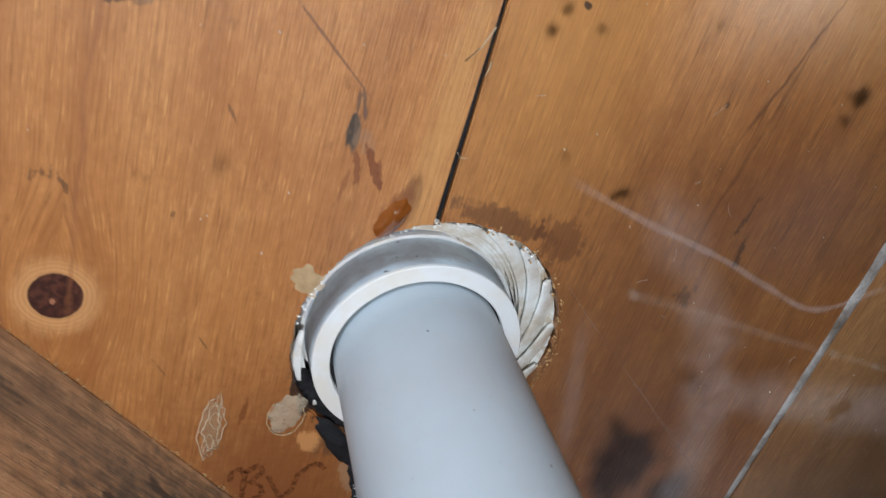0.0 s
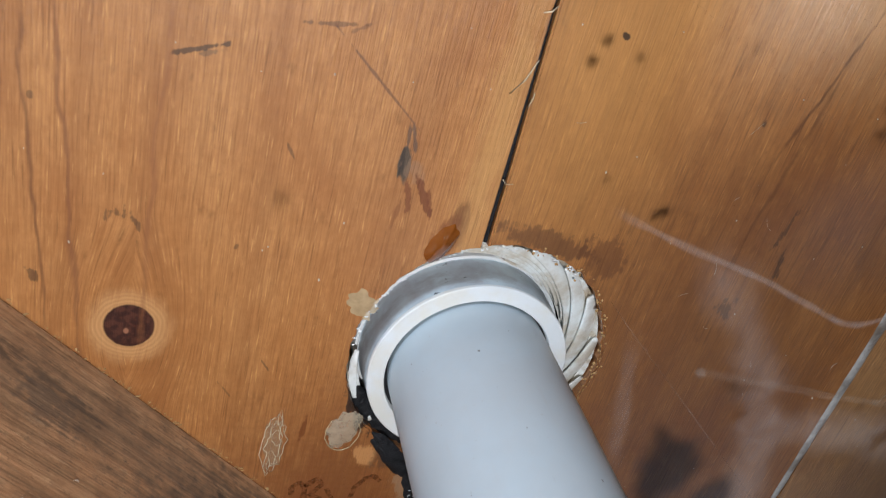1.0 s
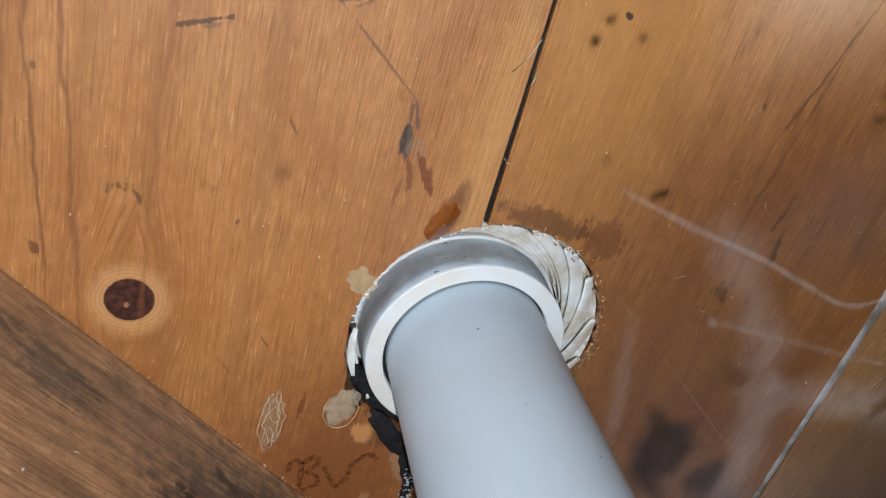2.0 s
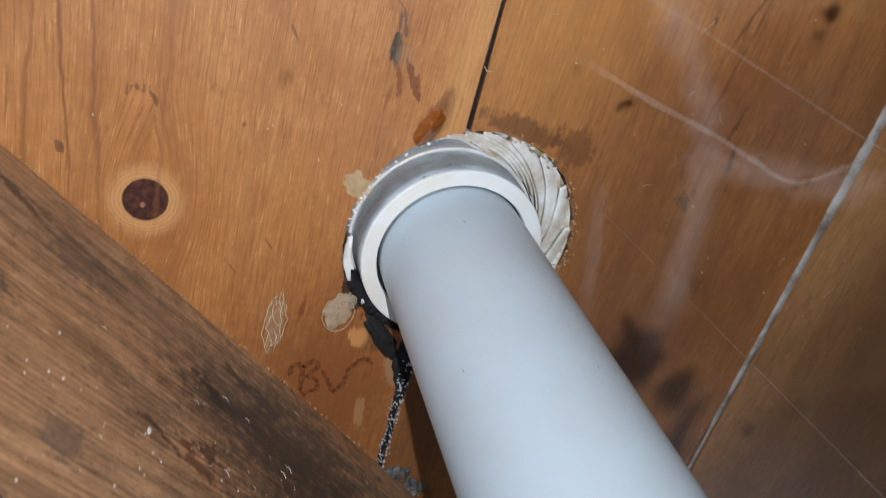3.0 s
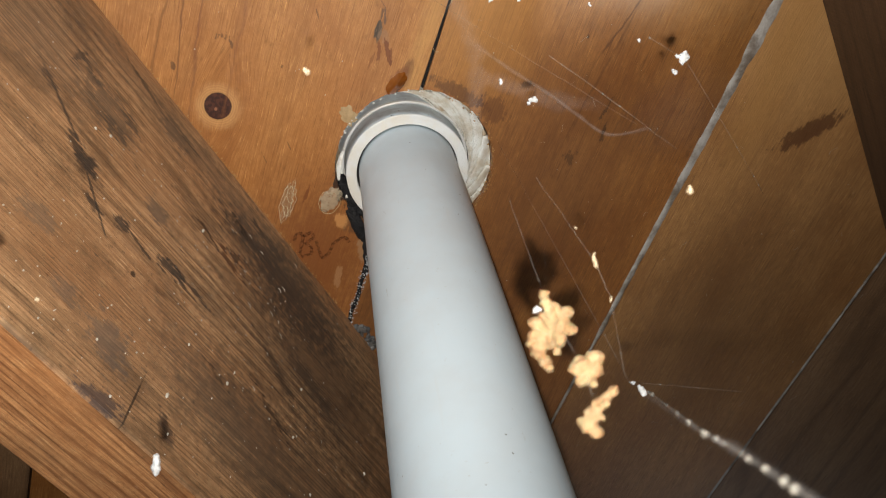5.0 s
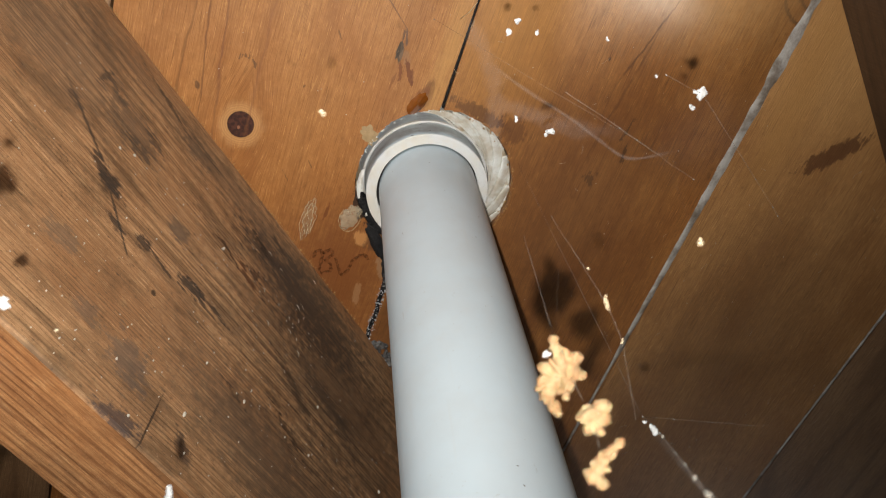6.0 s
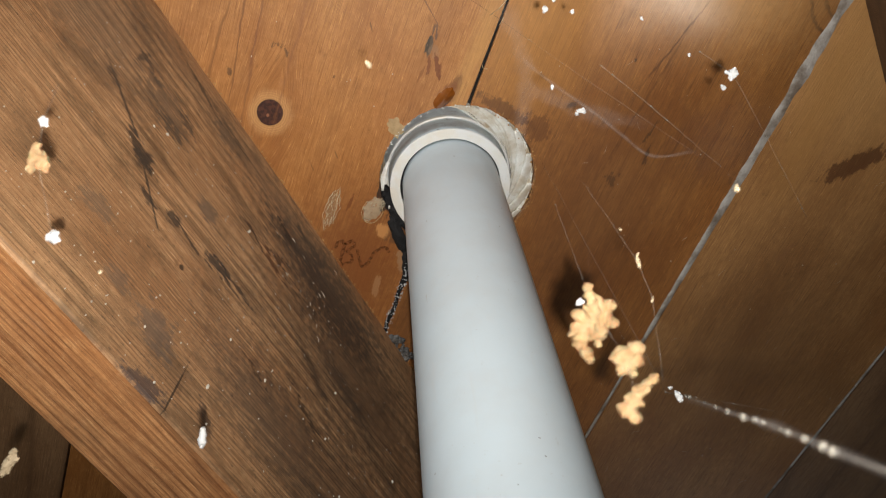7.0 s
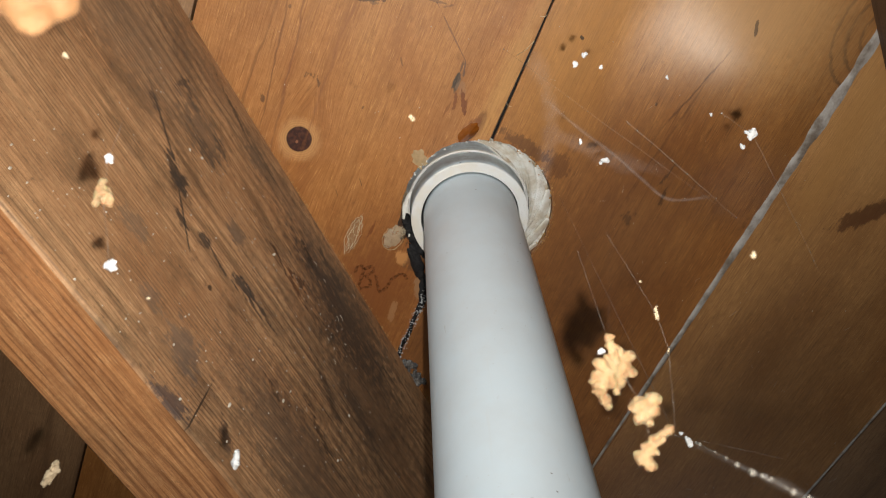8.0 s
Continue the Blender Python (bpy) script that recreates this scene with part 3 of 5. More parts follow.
def lump(bm, at, size, rough=0.25, freq=3.0, seed=0.0, level=2, axes=None):
    """A knobbly closed lump; size: half sizes along the axes."""
    made = bmesh.ops.create_icosphere(bm, subdivisions=level, radius=1.0)["verts"]
    m = axes or Matrix.Identity(3)
    for v in made:
        k = 1 + rough * noise.noise(v.co * freq + Vector((seed, seed * 1.7, -seed)))
        v.co = Vector(at) + m @ Vector([c * k * s for c, s in zip(v.co, size)])


def merged(ob, voxel):
    """Melts overlapping lumps into one skin."""
    mod = ob.modifiers.new("merge", "REMESH")
    mod.mode, mod.voxel_size, mod.use_smooth_shade = "VOXEL", voxel, True
    return ob


# ---- the setting ----
HOLE, HOLE_R = Vector((0.174, 0.3406)), 0.067
hole_c = Vector(on_board(*HOLE))


def seam_line(p, q):
    """An edge between boards through two world points, then parallel to the rest, as across = f(along)."""
    (a, b), (c, d) = on_board(*p), on_board(*q)
    k = (d - b) / (c - a)

    def across(u):
        return b + k * (min(max(u, -0.35), 0.6) - a)
    return across


SEAM_1 = seam_line((0.192, 0.151), (0.172, 0.27))
SEAM_2 = seam_line((0.465, 0.117), (0.366, 0.596))
SEAM_3 = seam_line((0.661, 0.417), (0.581, 0.75))
ENDS = (-3.2, -0.35, -0.1, 0.2, 0.6, 3.2)
subfloor = tagged(new("subfloor"), "old varnished pine boards laid diagonally over the joists", "subfloor", kind="structure")
subfloor.location, subfloor.rotation_euler = BOARD_AT, (0, 0, radians(BOARD_TURN))


def rim(inside):
    """The rough saw cut of the pipe hole, as far as it runs through one board."""
    pts = []
    for i in range(240):
        a = 2 * math.pi * i / 240
        r = HOLE_R + 0.0011 * noise.noise((9 * math.cos(a), 9 * math.sin(a), 0.5)) + 0.0007 * noise.noise((40 * math.cos(a), 40 * math.sin(a), 2.5))
        p = (hole_c.x + r * math.cos(a), hole_c.y + r * math.sin(a))
        pts.append((p, inside(*p)))
    start = next(i for i in range(240) if pts[i][1] and not pts[i - 1][1])
    run = []
    for k in range(240):
        p, ok = pts[(start + k) % 240]
        if not ok:
            break
        run.append(p)
    return run if run[0][0] < run[-1][0] else run[::-1]


ROOM = 2.03


def clipped(points):
    """An outline in the boards' frame, cut off at the foundation walls."""
    def value(p, axis, sign):
        w = BOARD_AT.xy + p[0] * BX + p[1] * BY
        return ROOM - sign * w[axis]
    for axis, sign in ((0, 1), (0, -1), (1, 1), (1, -1)):
        kept = []
        for p, q in zip(points, points[1:] + points[:1]):
            a, b = value(p, axis, sign), value(q, axis, sign)
            if a >= 0:
                kept.append(p)
            if (a >= 0) != (b >= 0):
                k = a / (a - b)
                kept.append((p[0] + k * (q[0] - p[0]), p[1] + k * (q[1] - p[1])))
        points = kept
        if not points:
            break
    return points


def board(right, left, gap_r, gap_l, material, hole=0, drop=0.0):
    """One board between two seams; right and left give its edges. hole: +1 or -1 where the pipe hole bites its right or left edge."""
    r = [(u, right(u) + gap_r) for u in ENDS]
    l = [(u, left(u) - gap_l) for u in ENDS]
    if hole > 0:
        run = rim(lambda u, v: v > right(u) + gap_r)
        r = [p for p in r if p[0] < run[0][0]] + run + [p for p in r if p[0] > run[-1][0]]
    if hole < 0:
        run = rim(lambda u, v: v < left(u) - gap_l)
        l = [p for p in l if p[0] < run[0][0]] + run + [p for p in l if p[0] > run[-1][0]]
    outline = clipped(r + l[::-1])
    return part("plank", prism(outline, drop, 0.022, 0.0009), material, subfloor) if len(outline) > 2 else None


def shifted(f, d):
    return lambda u: f(u) + d


board(SEAM_1, shifted(SEAM_1, 0.258), 0.0009, 0.001, M_board_a, hole=1)
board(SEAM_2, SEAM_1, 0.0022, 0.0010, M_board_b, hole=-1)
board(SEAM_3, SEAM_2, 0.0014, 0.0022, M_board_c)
for i in range(9):
    board(shifted(SEAM_3, -0.262 * (i + 1)), shifted(SEAM_3, -0.262 * i), 0.0012, 0.0012, M_board_d)
for i in range(10):
    board(shifted(SEAM_1, 0.258 * (i + 1)), shifted(SEAM_1, 0.258 * (i + 2)), 0.0012, 0.0012, M_board_d)


def filler(line, half, z, name, label, taper=1.9, material=None):
    bm = bmesh.new()
    n, rows = 400, []
    for i in range(n + 1):
        u = -0.5 + 1.5 * i / n
        w = half * (0.85 + 0.5 * noise.noise((u * 40, 3, half * 900))) * min(max(1.05 - taper * (u + 0.1), 0.3), 1.2)
        dz = 0.0004 * noise.noise((u * 90, 7, 1))
        rows.append([bm.verts.new((u, line(u) + w, z + 0.001)), bm.verts.new((u, line(u) + 0.4 * w, z + dz)), bm.verts.new((u, line(u) - 0.4 * w, z + dz)), bm.verts.new((u, line(u) - w, z + 0.001))])
    for a, b in zip(rows, rows[1:]):
        if (a[1].co.xy - hole_c).length < HOLE_R + 0.001 or (b[1].co.xy - hole_c).length < HOLE_R + 0.001:
            continue
        for k in range(3):
            bm.faces.new((a[k], b[k], b[k + 1], a[k + 1]))
    return part(name, bm, material or M_caulk, subfloor, label, True)


filler(SEAM_2, 0.0068, -0.0006, "gap_filler", "dusty grey filler in the gap between boards", 2.3)
# a black strip set in the next gap stands in for its shade
filler(SEAM_1, 0.0012, 0.0022, "gap_shade", "black strip standing in for the shade in a narrow gap", 0.0, M_black)
filler(SEAM_3, 0.0021, -0.0004, "gap_filler", "dusty pale filler in a narrow gap", 0.0)

# added sheet above the boards; its near-black colour paints shade into their gaps
underlay = tagged(part("underlay", prism([(-2.1, -2.1), (2.1, -2.1), (2.1, 2.1), (-2.1, 2.1)], 1.262, 1.275), M_over), "near-black sheet above the boards, added to darken their gaps", "underlay", kind="structure")


def joist(offset, lean, material_side, material_edge, name, label, to=-1):
    """A joist along JD; its face towards the pipe meets the boards at offset along JN."""
    width, z0, z1, a0, a1 = 0.057, -0.28, -0.001, -9.0, 9.0
    for o in (offset - 0.1, offset + 0.1):
        for k in (0, 1):
            ends = sorted((sign * 1.98 - o * JN[k]) / JD[k] for sign in (1, -1))
            a0, a1 = max(a0, ends[0]), min(a1, ends[1])
    bm = bmesh.new()
    n = 80
    ring = []
    for i in range(n + 1):
        a = a0 + (a1 - a0) * i / n
        w = 0.0010 * noise.noise((a * 9, offset * 30, 1)) if 0 < i < n else 0.0
        b = 0.0022
        sect = [(0, z1), (-lean * 0.5 + w * 0.5, 0.5 * (z0 + z1)), (-lean + w, z0 + b), (-lean - b, z0 + w), (-lean - width + b, z0), (-lean - width, z0 + b), (-width, z1)]
        ring.append([bm.verts.new((a, to * s, z)) for s, z in sect])
    for p, q in zip(ring, ring[1:]):
        for k in range(7):
            f = bm.faces.new((p[k], q[k], q[(k + 1) % 7], p[(k + 1) % 7]))
            f.material_index = 1 if k in (3, 4) else 0
    bm.faces.new(ring[0])
    bm.faces.new(ring[-1][::-1])
    bmesh.ops.recalc_face_normals(bm, faces=bm.faces)
    ob = part(name, bm, (material_side, material_edge))
    ob.location = (offset * JN.x, offset * JN.y, 1.2)
    ob.rotation_euler = (0, 0, math.atan2(JD.y, JD.x))
    return tagged(ob, label, "joist", "floor joists", "structure")


def side_mapped(mat):
    """Lets the wood's grain frame lie in a joist's upright side: height takes the place of the width."""
    t = mat.node_tree
    co = next(n for n in t.nodes if n.type == "TEX_COORD")
    add = next(l.to_node for l in t.links if l.from_node == co and l.to_node.type == "VECT_MATH")
    sep, com = t.nodes.new("ShaderNodeSeparateXYZ"), t.nodes.new("ShaderNodeCombineXYZ")
    t.links.new(co.outputs["Object"], sep.inputs[0])
    for a, b in ((0, 0), (2, 1)):
        t.links.new(sep.outputs[a], com.inputs[b])
    t.links.new(com.outputs[0], add.inputs[0])


side_mapped(M_joist_side)
joist(-0.2, 0.041, M_joist_side, M_joist_edge, "floor_joist", "old rough-sawn joist, dirt-stained side and cleaner orange edge")
# the other joists get a darker wood on their sides
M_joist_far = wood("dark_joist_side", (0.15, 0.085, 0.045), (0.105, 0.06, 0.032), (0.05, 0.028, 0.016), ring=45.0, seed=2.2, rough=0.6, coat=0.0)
side_mapped(M_joist_far)
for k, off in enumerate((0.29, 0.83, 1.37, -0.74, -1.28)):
    joist(off, 0.0, M_joist_far, M_joist_edge, "floor_joist", "darker rough-sawn joist carrying the diagonal boards", 1 if off > 0 else -1)

# unseen ground, kept pale so it bounces daylight up to the boards
ground_bm = bmesh.new()
bmesh.ops.create_grid(ground_bm, x_segments=60, y_segments=60, size=2.1)
for v in ground_bm.verts:
    v.co.z = 0.05 * noise.noise(v.co * 1.7) + 0.012 * noise.noise(v.co * 9)
tagged(part("ground", ground_bm, M_soil, None, "", True), "dry bare soil under the floor", "soil", kind="structure")
for nm, pts in (("wall_east", [(2.0, -2.0), (2.2, -2.0), (2.2, 2.0), (2.0, 2.0)]),
                ("wall_west", [(-2.2, -2.0), (-2.0, -2.0), (-2.0, 2.0), (-2.2, 2.0)])):
    tagged(part(nm, prism(pts, -0.15, 1.262), M_block), "plain grey concrete foundation wall", "wall", kind="structure")

bm = bmesh.new()
for x0, x1, z0, z1 in ((-2.1, -1.9, -0.15, 1.262), (-0.9, 2.1, -0.15, 1.262), (-1.9, -0.9, -0.15, 0.3), (-1.9, -0.9, 1.02, 1.262)):
    b = bmesh.ops.create_cube(bm, size=1.0)["verts"]
    for v in b:
        v.co = Vector(((x0 + x1) / 2 + v.co.x * (x1 - x0), -2.1 + v.co.y * 0.2, (z0 + z1) / 2 + v.co.z * (z1 - z0)))
tagged(part("wall_south", bm, M_block), "plain grey concrete foundation wall with an access opening", "wall", kind="structure")

# the opening in this wall is added for the unseen fill lamp
bm = bmesh.new()
for x0, x1, z0, z1 in ((-2.1, 0.95, -0.15, 1.262), (1.75, 2.1, -0.15, 1.262), (0.95, 1.75, -0.15, 0.3), (0.95, 1.75, 0.9, 1.262)):
    b = bmesh.ops.create_cube(bm, size=1.0)["verts"]
    for v in b:
        v.co = Vector(((x0 + x1) / 2 + v.co.x * (x1 - x0), 2.1 + v.co.y * 0.2, (z0 + z1) / 2 + v.co.z * (z1 - z0)))
tagged(part("wall_north", bm, M_block), "plain grey concrete foundation wall with an opening added for the fill lamp", "wall", kind="structure")

# ---- the waste pipe and the flange in the hole ----
pipe_bm = lathe([(0.0423, -1.25), (0.0423, -0.6), (0.0421, -0.3), (0.0418, 0.06)], (0, 0), 128)
waste_pipe = part("waste_pipe", pipe_bm, M_pipe, None, "", True)
waste_pipe.matrix_world = Matrix.Translation((0.1692, 0.3462, 1.2)) @ Matrix.Shear("XY", 4, (0.0155, -0.0150))
waste_pipe.data.transform(waste_pipe.matrix_world)
waste_pipe.matrix_world = Matrix.Identity(4)
tagged(waste_pipe, "smooth grey-white plastic waste pipe rising into the floor", "pipe")

flange = tagged(new("closet_flange"), "white plastic pipe flange in a rough round hole", "flange")
HUB = (0.1688, 0.3465)
crisp(part("hub_face", lathe([(0.0434, 1.25), (0.0434, 1.1988), (0.0438, 1.1982), (0.0517, 1.1980), (0.0522, 1.1985), (0.0523, 1.2000)], HUB, 128), M_hub, flange, "white ring-shaped lower face", True))
crisp(part("hub_wall", lathe([(0.0523, 1.2000), (0.0526, 1.2100), (0.0531, 1.2222)], HUB, 128), M_wall, flange, "grey scuffed outer wall", True))
crisp(part("lip", lathe([(0.0531, 1.2222), (0.0540, 1.2212), (0.0552, 1.2216), (0.0556, 1.2240)], HUB, 128), M_hub, flange, "thin white lip", True))
# added black ring: paints the shade of the deep gap round the pipe
part("hub_gap_shade", lathe([(0.0405, 1.2030), (0.0422, 1.2024), (0.0436, 1.2030)], HUB, 96), M_black, flange, "black ring standing for the shade of a deep gap", True)
crisp(part("collar", lathe([(0.0554, 1.2240), (0.0566, 1.2330), (0.0580, 1.2500)], HUB, 128), M_wall, flange, "grey upper collar", True))


def sleeve_mesh():
    """A twisted, fluted skirt between the hub's lip and the hole."""
    bm = bmesh.new()
    steps, rows, grid = 720, 40, []
    for j in range(rows + 1):
        s = j / rows
        row = []
        for i in range(steps):
            a = 2 * math.pi * i / steps
            inner = Vector(HUB) + 0.0553 * Vector((math.cos(a), math.sin(a)))
            outer = HOLE + 0.0664 * Vector((math.cos(a), math.sin(a)))
            p = inner.lerp(outer, s)
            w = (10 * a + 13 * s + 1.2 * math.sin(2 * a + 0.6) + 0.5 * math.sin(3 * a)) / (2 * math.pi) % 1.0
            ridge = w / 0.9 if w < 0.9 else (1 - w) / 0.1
            gap = (outer - inner).length / 0.02
            turn = (math.degrees(a) + 180) % 360 - 180
            full = min(max((turn + 95) / 30, 0), 1) * min(max((75 - turn) / 30, 0), 1)
            small = min(max((turn - 140) / 12, 0), 1) * min(max((186 - turn) / 12, 0), 1)
            keep = max(full, small)
            z = 1.2175 + 0.026 * (1 - keep) - 0.012 * s ** 1.4 - 0.0075 * (ridge ** 1.5 - 0.4) * math.sin(math.pi * min(s * 0.85 + 0.15, 1.0)) * gap
            z += 0.0007 * noise.noise((p.x * 110, p.y * 110, 0)) + 0.0002 * noise.noise((p.x * 500, p.y * 500, 4))
            stain = noise.noise((p.x * 75, p.y * 75, 3)) + 0.5 * noise.noise((p.x * 260, p.y * 260, 8)) + (0.35 if turn > 10 else 0.0) + 0.25 * (s - 0.6)
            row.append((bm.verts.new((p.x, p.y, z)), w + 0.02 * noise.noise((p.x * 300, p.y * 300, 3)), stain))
        grid.append(row)
    for a, b in zip(grid, grid[1:]):
        for i in range(steps):
            j = (i + 1) % steps
            bm.faces.new((a[i][0], b[i][0], b[j][0], a[j][0]))
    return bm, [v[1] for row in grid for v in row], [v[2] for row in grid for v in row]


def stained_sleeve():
    """White plastic, brown-stained in patches; grime and painted-in fold shade darken its creases."""
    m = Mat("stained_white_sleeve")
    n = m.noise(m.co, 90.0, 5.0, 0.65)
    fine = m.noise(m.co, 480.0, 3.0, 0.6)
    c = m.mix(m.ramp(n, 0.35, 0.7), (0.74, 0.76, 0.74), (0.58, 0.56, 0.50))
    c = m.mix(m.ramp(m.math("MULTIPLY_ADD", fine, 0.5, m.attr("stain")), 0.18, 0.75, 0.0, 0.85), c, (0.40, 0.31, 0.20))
    # fold shade put into the colour, since frontal light flattens the creases
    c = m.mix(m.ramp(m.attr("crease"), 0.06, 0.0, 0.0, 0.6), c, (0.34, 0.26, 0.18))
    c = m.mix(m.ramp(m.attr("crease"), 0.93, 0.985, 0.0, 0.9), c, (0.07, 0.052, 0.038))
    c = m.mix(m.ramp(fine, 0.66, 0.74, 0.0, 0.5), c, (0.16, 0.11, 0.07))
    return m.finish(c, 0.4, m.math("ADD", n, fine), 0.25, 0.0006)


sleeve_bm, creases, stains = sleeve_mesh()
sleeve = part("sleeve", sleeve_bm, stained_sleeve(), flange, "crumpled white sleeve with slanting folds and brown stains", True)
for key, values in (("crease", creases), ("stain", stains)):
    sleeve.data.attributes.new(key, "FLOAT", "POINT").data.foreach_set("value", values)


def fold(a0, span, wide, seed):
    """One long pleat running from the hole's edge round and in to the hub's lip."""
    bm = bmesh.new()
    n, sides, rows = 30, 12, []
    pts = []
    for i in range(n + 1):
        t = i / n
        a = radians(a0 + span * t)
        inner = Vector(HUB) + 0.0558 * Vector((math.cos(a), math.sin(a)))
        outer = HOLE + 0.0655 * Vector((math.cos(a), math.sin(a)))
        p = outer.lerp(inner, t ** 0.9)
        pts.append(Vector((p.x, p.y, 1.2045 + 0.008 * t)))
    for i, p in enumerate(pts):
        t = i / n
        d = (pts[min(i + 1, n)] - pts[max(i - 1, 0)]).normalized()
        side = d.cross(Vector((0, 0, 1))).normalized()
        up = side.cross(d)
        w = wide * (0.25 + 0.75 * math.sin(math.pi * min(t * 0.8 + 0.1, 1.0))) * (1 + 0.25 * noise.noise((t * 4, seed, 0)))
        row = []
        for k in range(sides):
            a = 2 * math.pi * k / sides
            x, y = math.cos(a), math.sin(a)
            lean = 0.34 * x
            q = p + side * w * x + up * w * (0.40 * y + lean) + up * 0.0002 * noise.noise((t * 7, k * 0.6, seed))
            row.append(bm.verts.new(q))
        rows.append(row)
    for a, b in zip(rows, rows[1:]):
        for k in range(sides):
            bm.faces.new((a[k], a[(k + 1) % sides], b[(k + 1) % sides], b[k]))
    bm.faces.new(rows[0][::-1])
    bm.faces.new(rows[-1])
    bmesh.ops.recalc_face_normals(bm, faces=bm.faces)
    return part("pleat", bm, M_pleat, sleeve, "", True)


M_pleat = plain("stained_pleat", (0.76, 0.79, 0.78), 0.4, 0.35, 70.0, 0.15, col2=(0.52, 0.47, 0.38))
for i, (a0, span, wide) in enumerate(((-106, 60, 0.0011), (-100, 62, 0.0013), (-93, 64, 0.0016), (-84, 66, 0.0022), (-70, 66, 0.0046), (-50, 64, 0.0050), (-28, 58, 0.0054), (-3, 50, 0.0050), (20, 44, 0.0042), (146, 36, 0.0026), (162, 28, 0.0022))):
    fold(a0, span, wide, i * 1.7)

# black sealant in the gap and along the joint between two boards
bm = bmesh.new()
for i in range(46):
    a = radians(84 + 80 * i / 45)
    r = 0.0605 + 0.003 * noise.noise((i * 0.7, 1, 2))
    p = Vector(HUB).lerp(HOLE, 0.5) + r * Vector((math.cos(a), math.sin(a)))
    k = math.sin(math.pi * (i + 3) / 50)
    lump(bm, (p.x, p.y, 1.2075), (0.0035 + 0.003 * k, 0.0035 + 0.003 * k, 0.0035), 0.4, 2.5, i * 0.37, 2)
tagged(merged(part("sealant_bead", bm, M_black, None, "", True), 0.0009), "black lumpy sealant filling the gap beside the flange", "sealant")
bm = bmesh.new()
for i in range(60):
    u = on_board(0.143, 0.405)[0] + 0.12 * i / 59
    v = SEAM_1(u) + 0.0015 * noise.noise((u * 60, 2, 1))
    p = BOARD_AT.xy + u * BX + v * BY
    wide = 0.0055 * (1 - i / 24) if i < 24 else 0.0
    lump(bm, (p.x, p.y, 1.2003), (0.0022 + wide, 0.0025 + wide, 0.0014), 0.5, 2.5, i * 0.53, 2)
tagged(merged(part("sealant_strip", bm, M_black, None, "", True), 0.0006), "black sealant smeared along the joint between two boards", "sealant")
bm = bmesh.new()
rng = random.Random(4)
for i in range(170):
    u = on_board(0.143, 0.415)[0] + 0.11 * rng.random()
    p = BOARD_AT.xy + u * BX + (SEAM_1(u) + rng.choice((-0.0026, 0.0, 0.0024)) + rng.gauss(0.0, 0.0008)) * BY
    lump(bm, (p.x, p.y, 1.1985), (rng.uniform(0.0002, 0.0010), rng.uniform(0.0002, 0.0010), 0.0004), 0.6, 2.0, i * 0.9, 1)
tagged(part("sealant_crumbs", bm, M_flake), "tiny white crumbs stuck on the black sealant", "crumbs", kind="stuff")

bm = bmesh.new()
for i in range(90):
    a = radians(rng.uniform(-75, 35))
    r = HOLE_R + rng.gauss(0.0, 0.0016)
    k = rng.uniform(0.0003, 0.0009)
    lump(bm, (HOLE.x + r * math.cos(a), HOLE.y + r * math.sin(a), 1.1998), (k, k, k * 0.8), 0.6, 2.0, i * 0.9, 1)
tagged(part("sawdust", bm, M_saw), "tan sawdust crumbs clinging to the hole's rough edge", "sawdust", kind="stuff")

bm = bmesh.new()
for i in range(70):
    a = radians(rng.uniform(188, 318))
    r = HOLE_R + rng.gauss(-0.0004, 0.0005)
    k = rng.uniform(0.0002, 0.0006)
    lump(bm, (HOLE.x + r * math.cos(a), HOLE.y + r * math.sin(a), 1.1998), (k * rng.uniform(0.7, 2.6), k, k * 0.7), 0.7, 2.4, i * 0.9, 1)
tagged(part("paint_chips", bm, M_hub), "jagged white paint chips along the cut edge of the hole", "paint", kind="stuff")

bm = bmesh.new()
for i in range(420):
    a = rng.uniform(-0.05, 0.62)
    off = -0.2 + rng.uniform(0.0, 0.0018)
    k = rng.uniform(0.00015, 0.00045)
    lump(bm, (a * JD.x + off * JN.x, a * JD.y + off * JN.y, 1.1996), (k * rng.uniform(0.8, 2.4), k, k), 0.6, 2.0, i * 0.9, 1)
tagged(part("corner_dust", bm, M_saw), "tan dust and splinters where the joist meets the boards", "dust", kind="stuff")
for pts in ([(0.1755, 0.2385), (0.1765, 0.2405), (0.1785, 0.2412), (0.1805, 0.2408)], [(0.1845, 0.1655), (0.1875, 0.1650), (0.1905, 0.1630)], [(0.1740, 0.1990), (0.1800, 0.1930), (0.1850, 0.1850)], [(0.1830, 0.2050), (0.1845, 0.2010), (0.1850, 0.1990)]):
    bm = bmesh.new()
    tube(bm, [(x, y, 1.1992 - 0.0006 * (i % 2)) for i, (x, y) in enumerate(pts)], [0.00028, 0.0003, 0.00025, 0.00012][:len(pts)], 5)
    tagged(part("wood_fibre", bm, M_fibre, None, "", True), "pale torn wood fibre at a board's edge", "splinter", "torn fibres")

bm = bmesh.new()
for i in range(34):
    p = Vector((0.150, 0.520)) + rng.uniform(-0.016, 0.016) * JD + rng.uniform(-0.004, 0.006) * JN
    k = rng.uniform(0.0015, 0.0034)
    lump(bm, (p.x, p.y, 1.1995), (k, k * rng.uniform(0.7, 1.5), k * 0.8), 0.6, 2.0, i * 0.9, 2)
tagged(merged(part("sealant_lump", bm, M_tar_grey, None, "", True), 0.0006), "crumbly grey-black sealant where the joint meets the joist", "sealant")

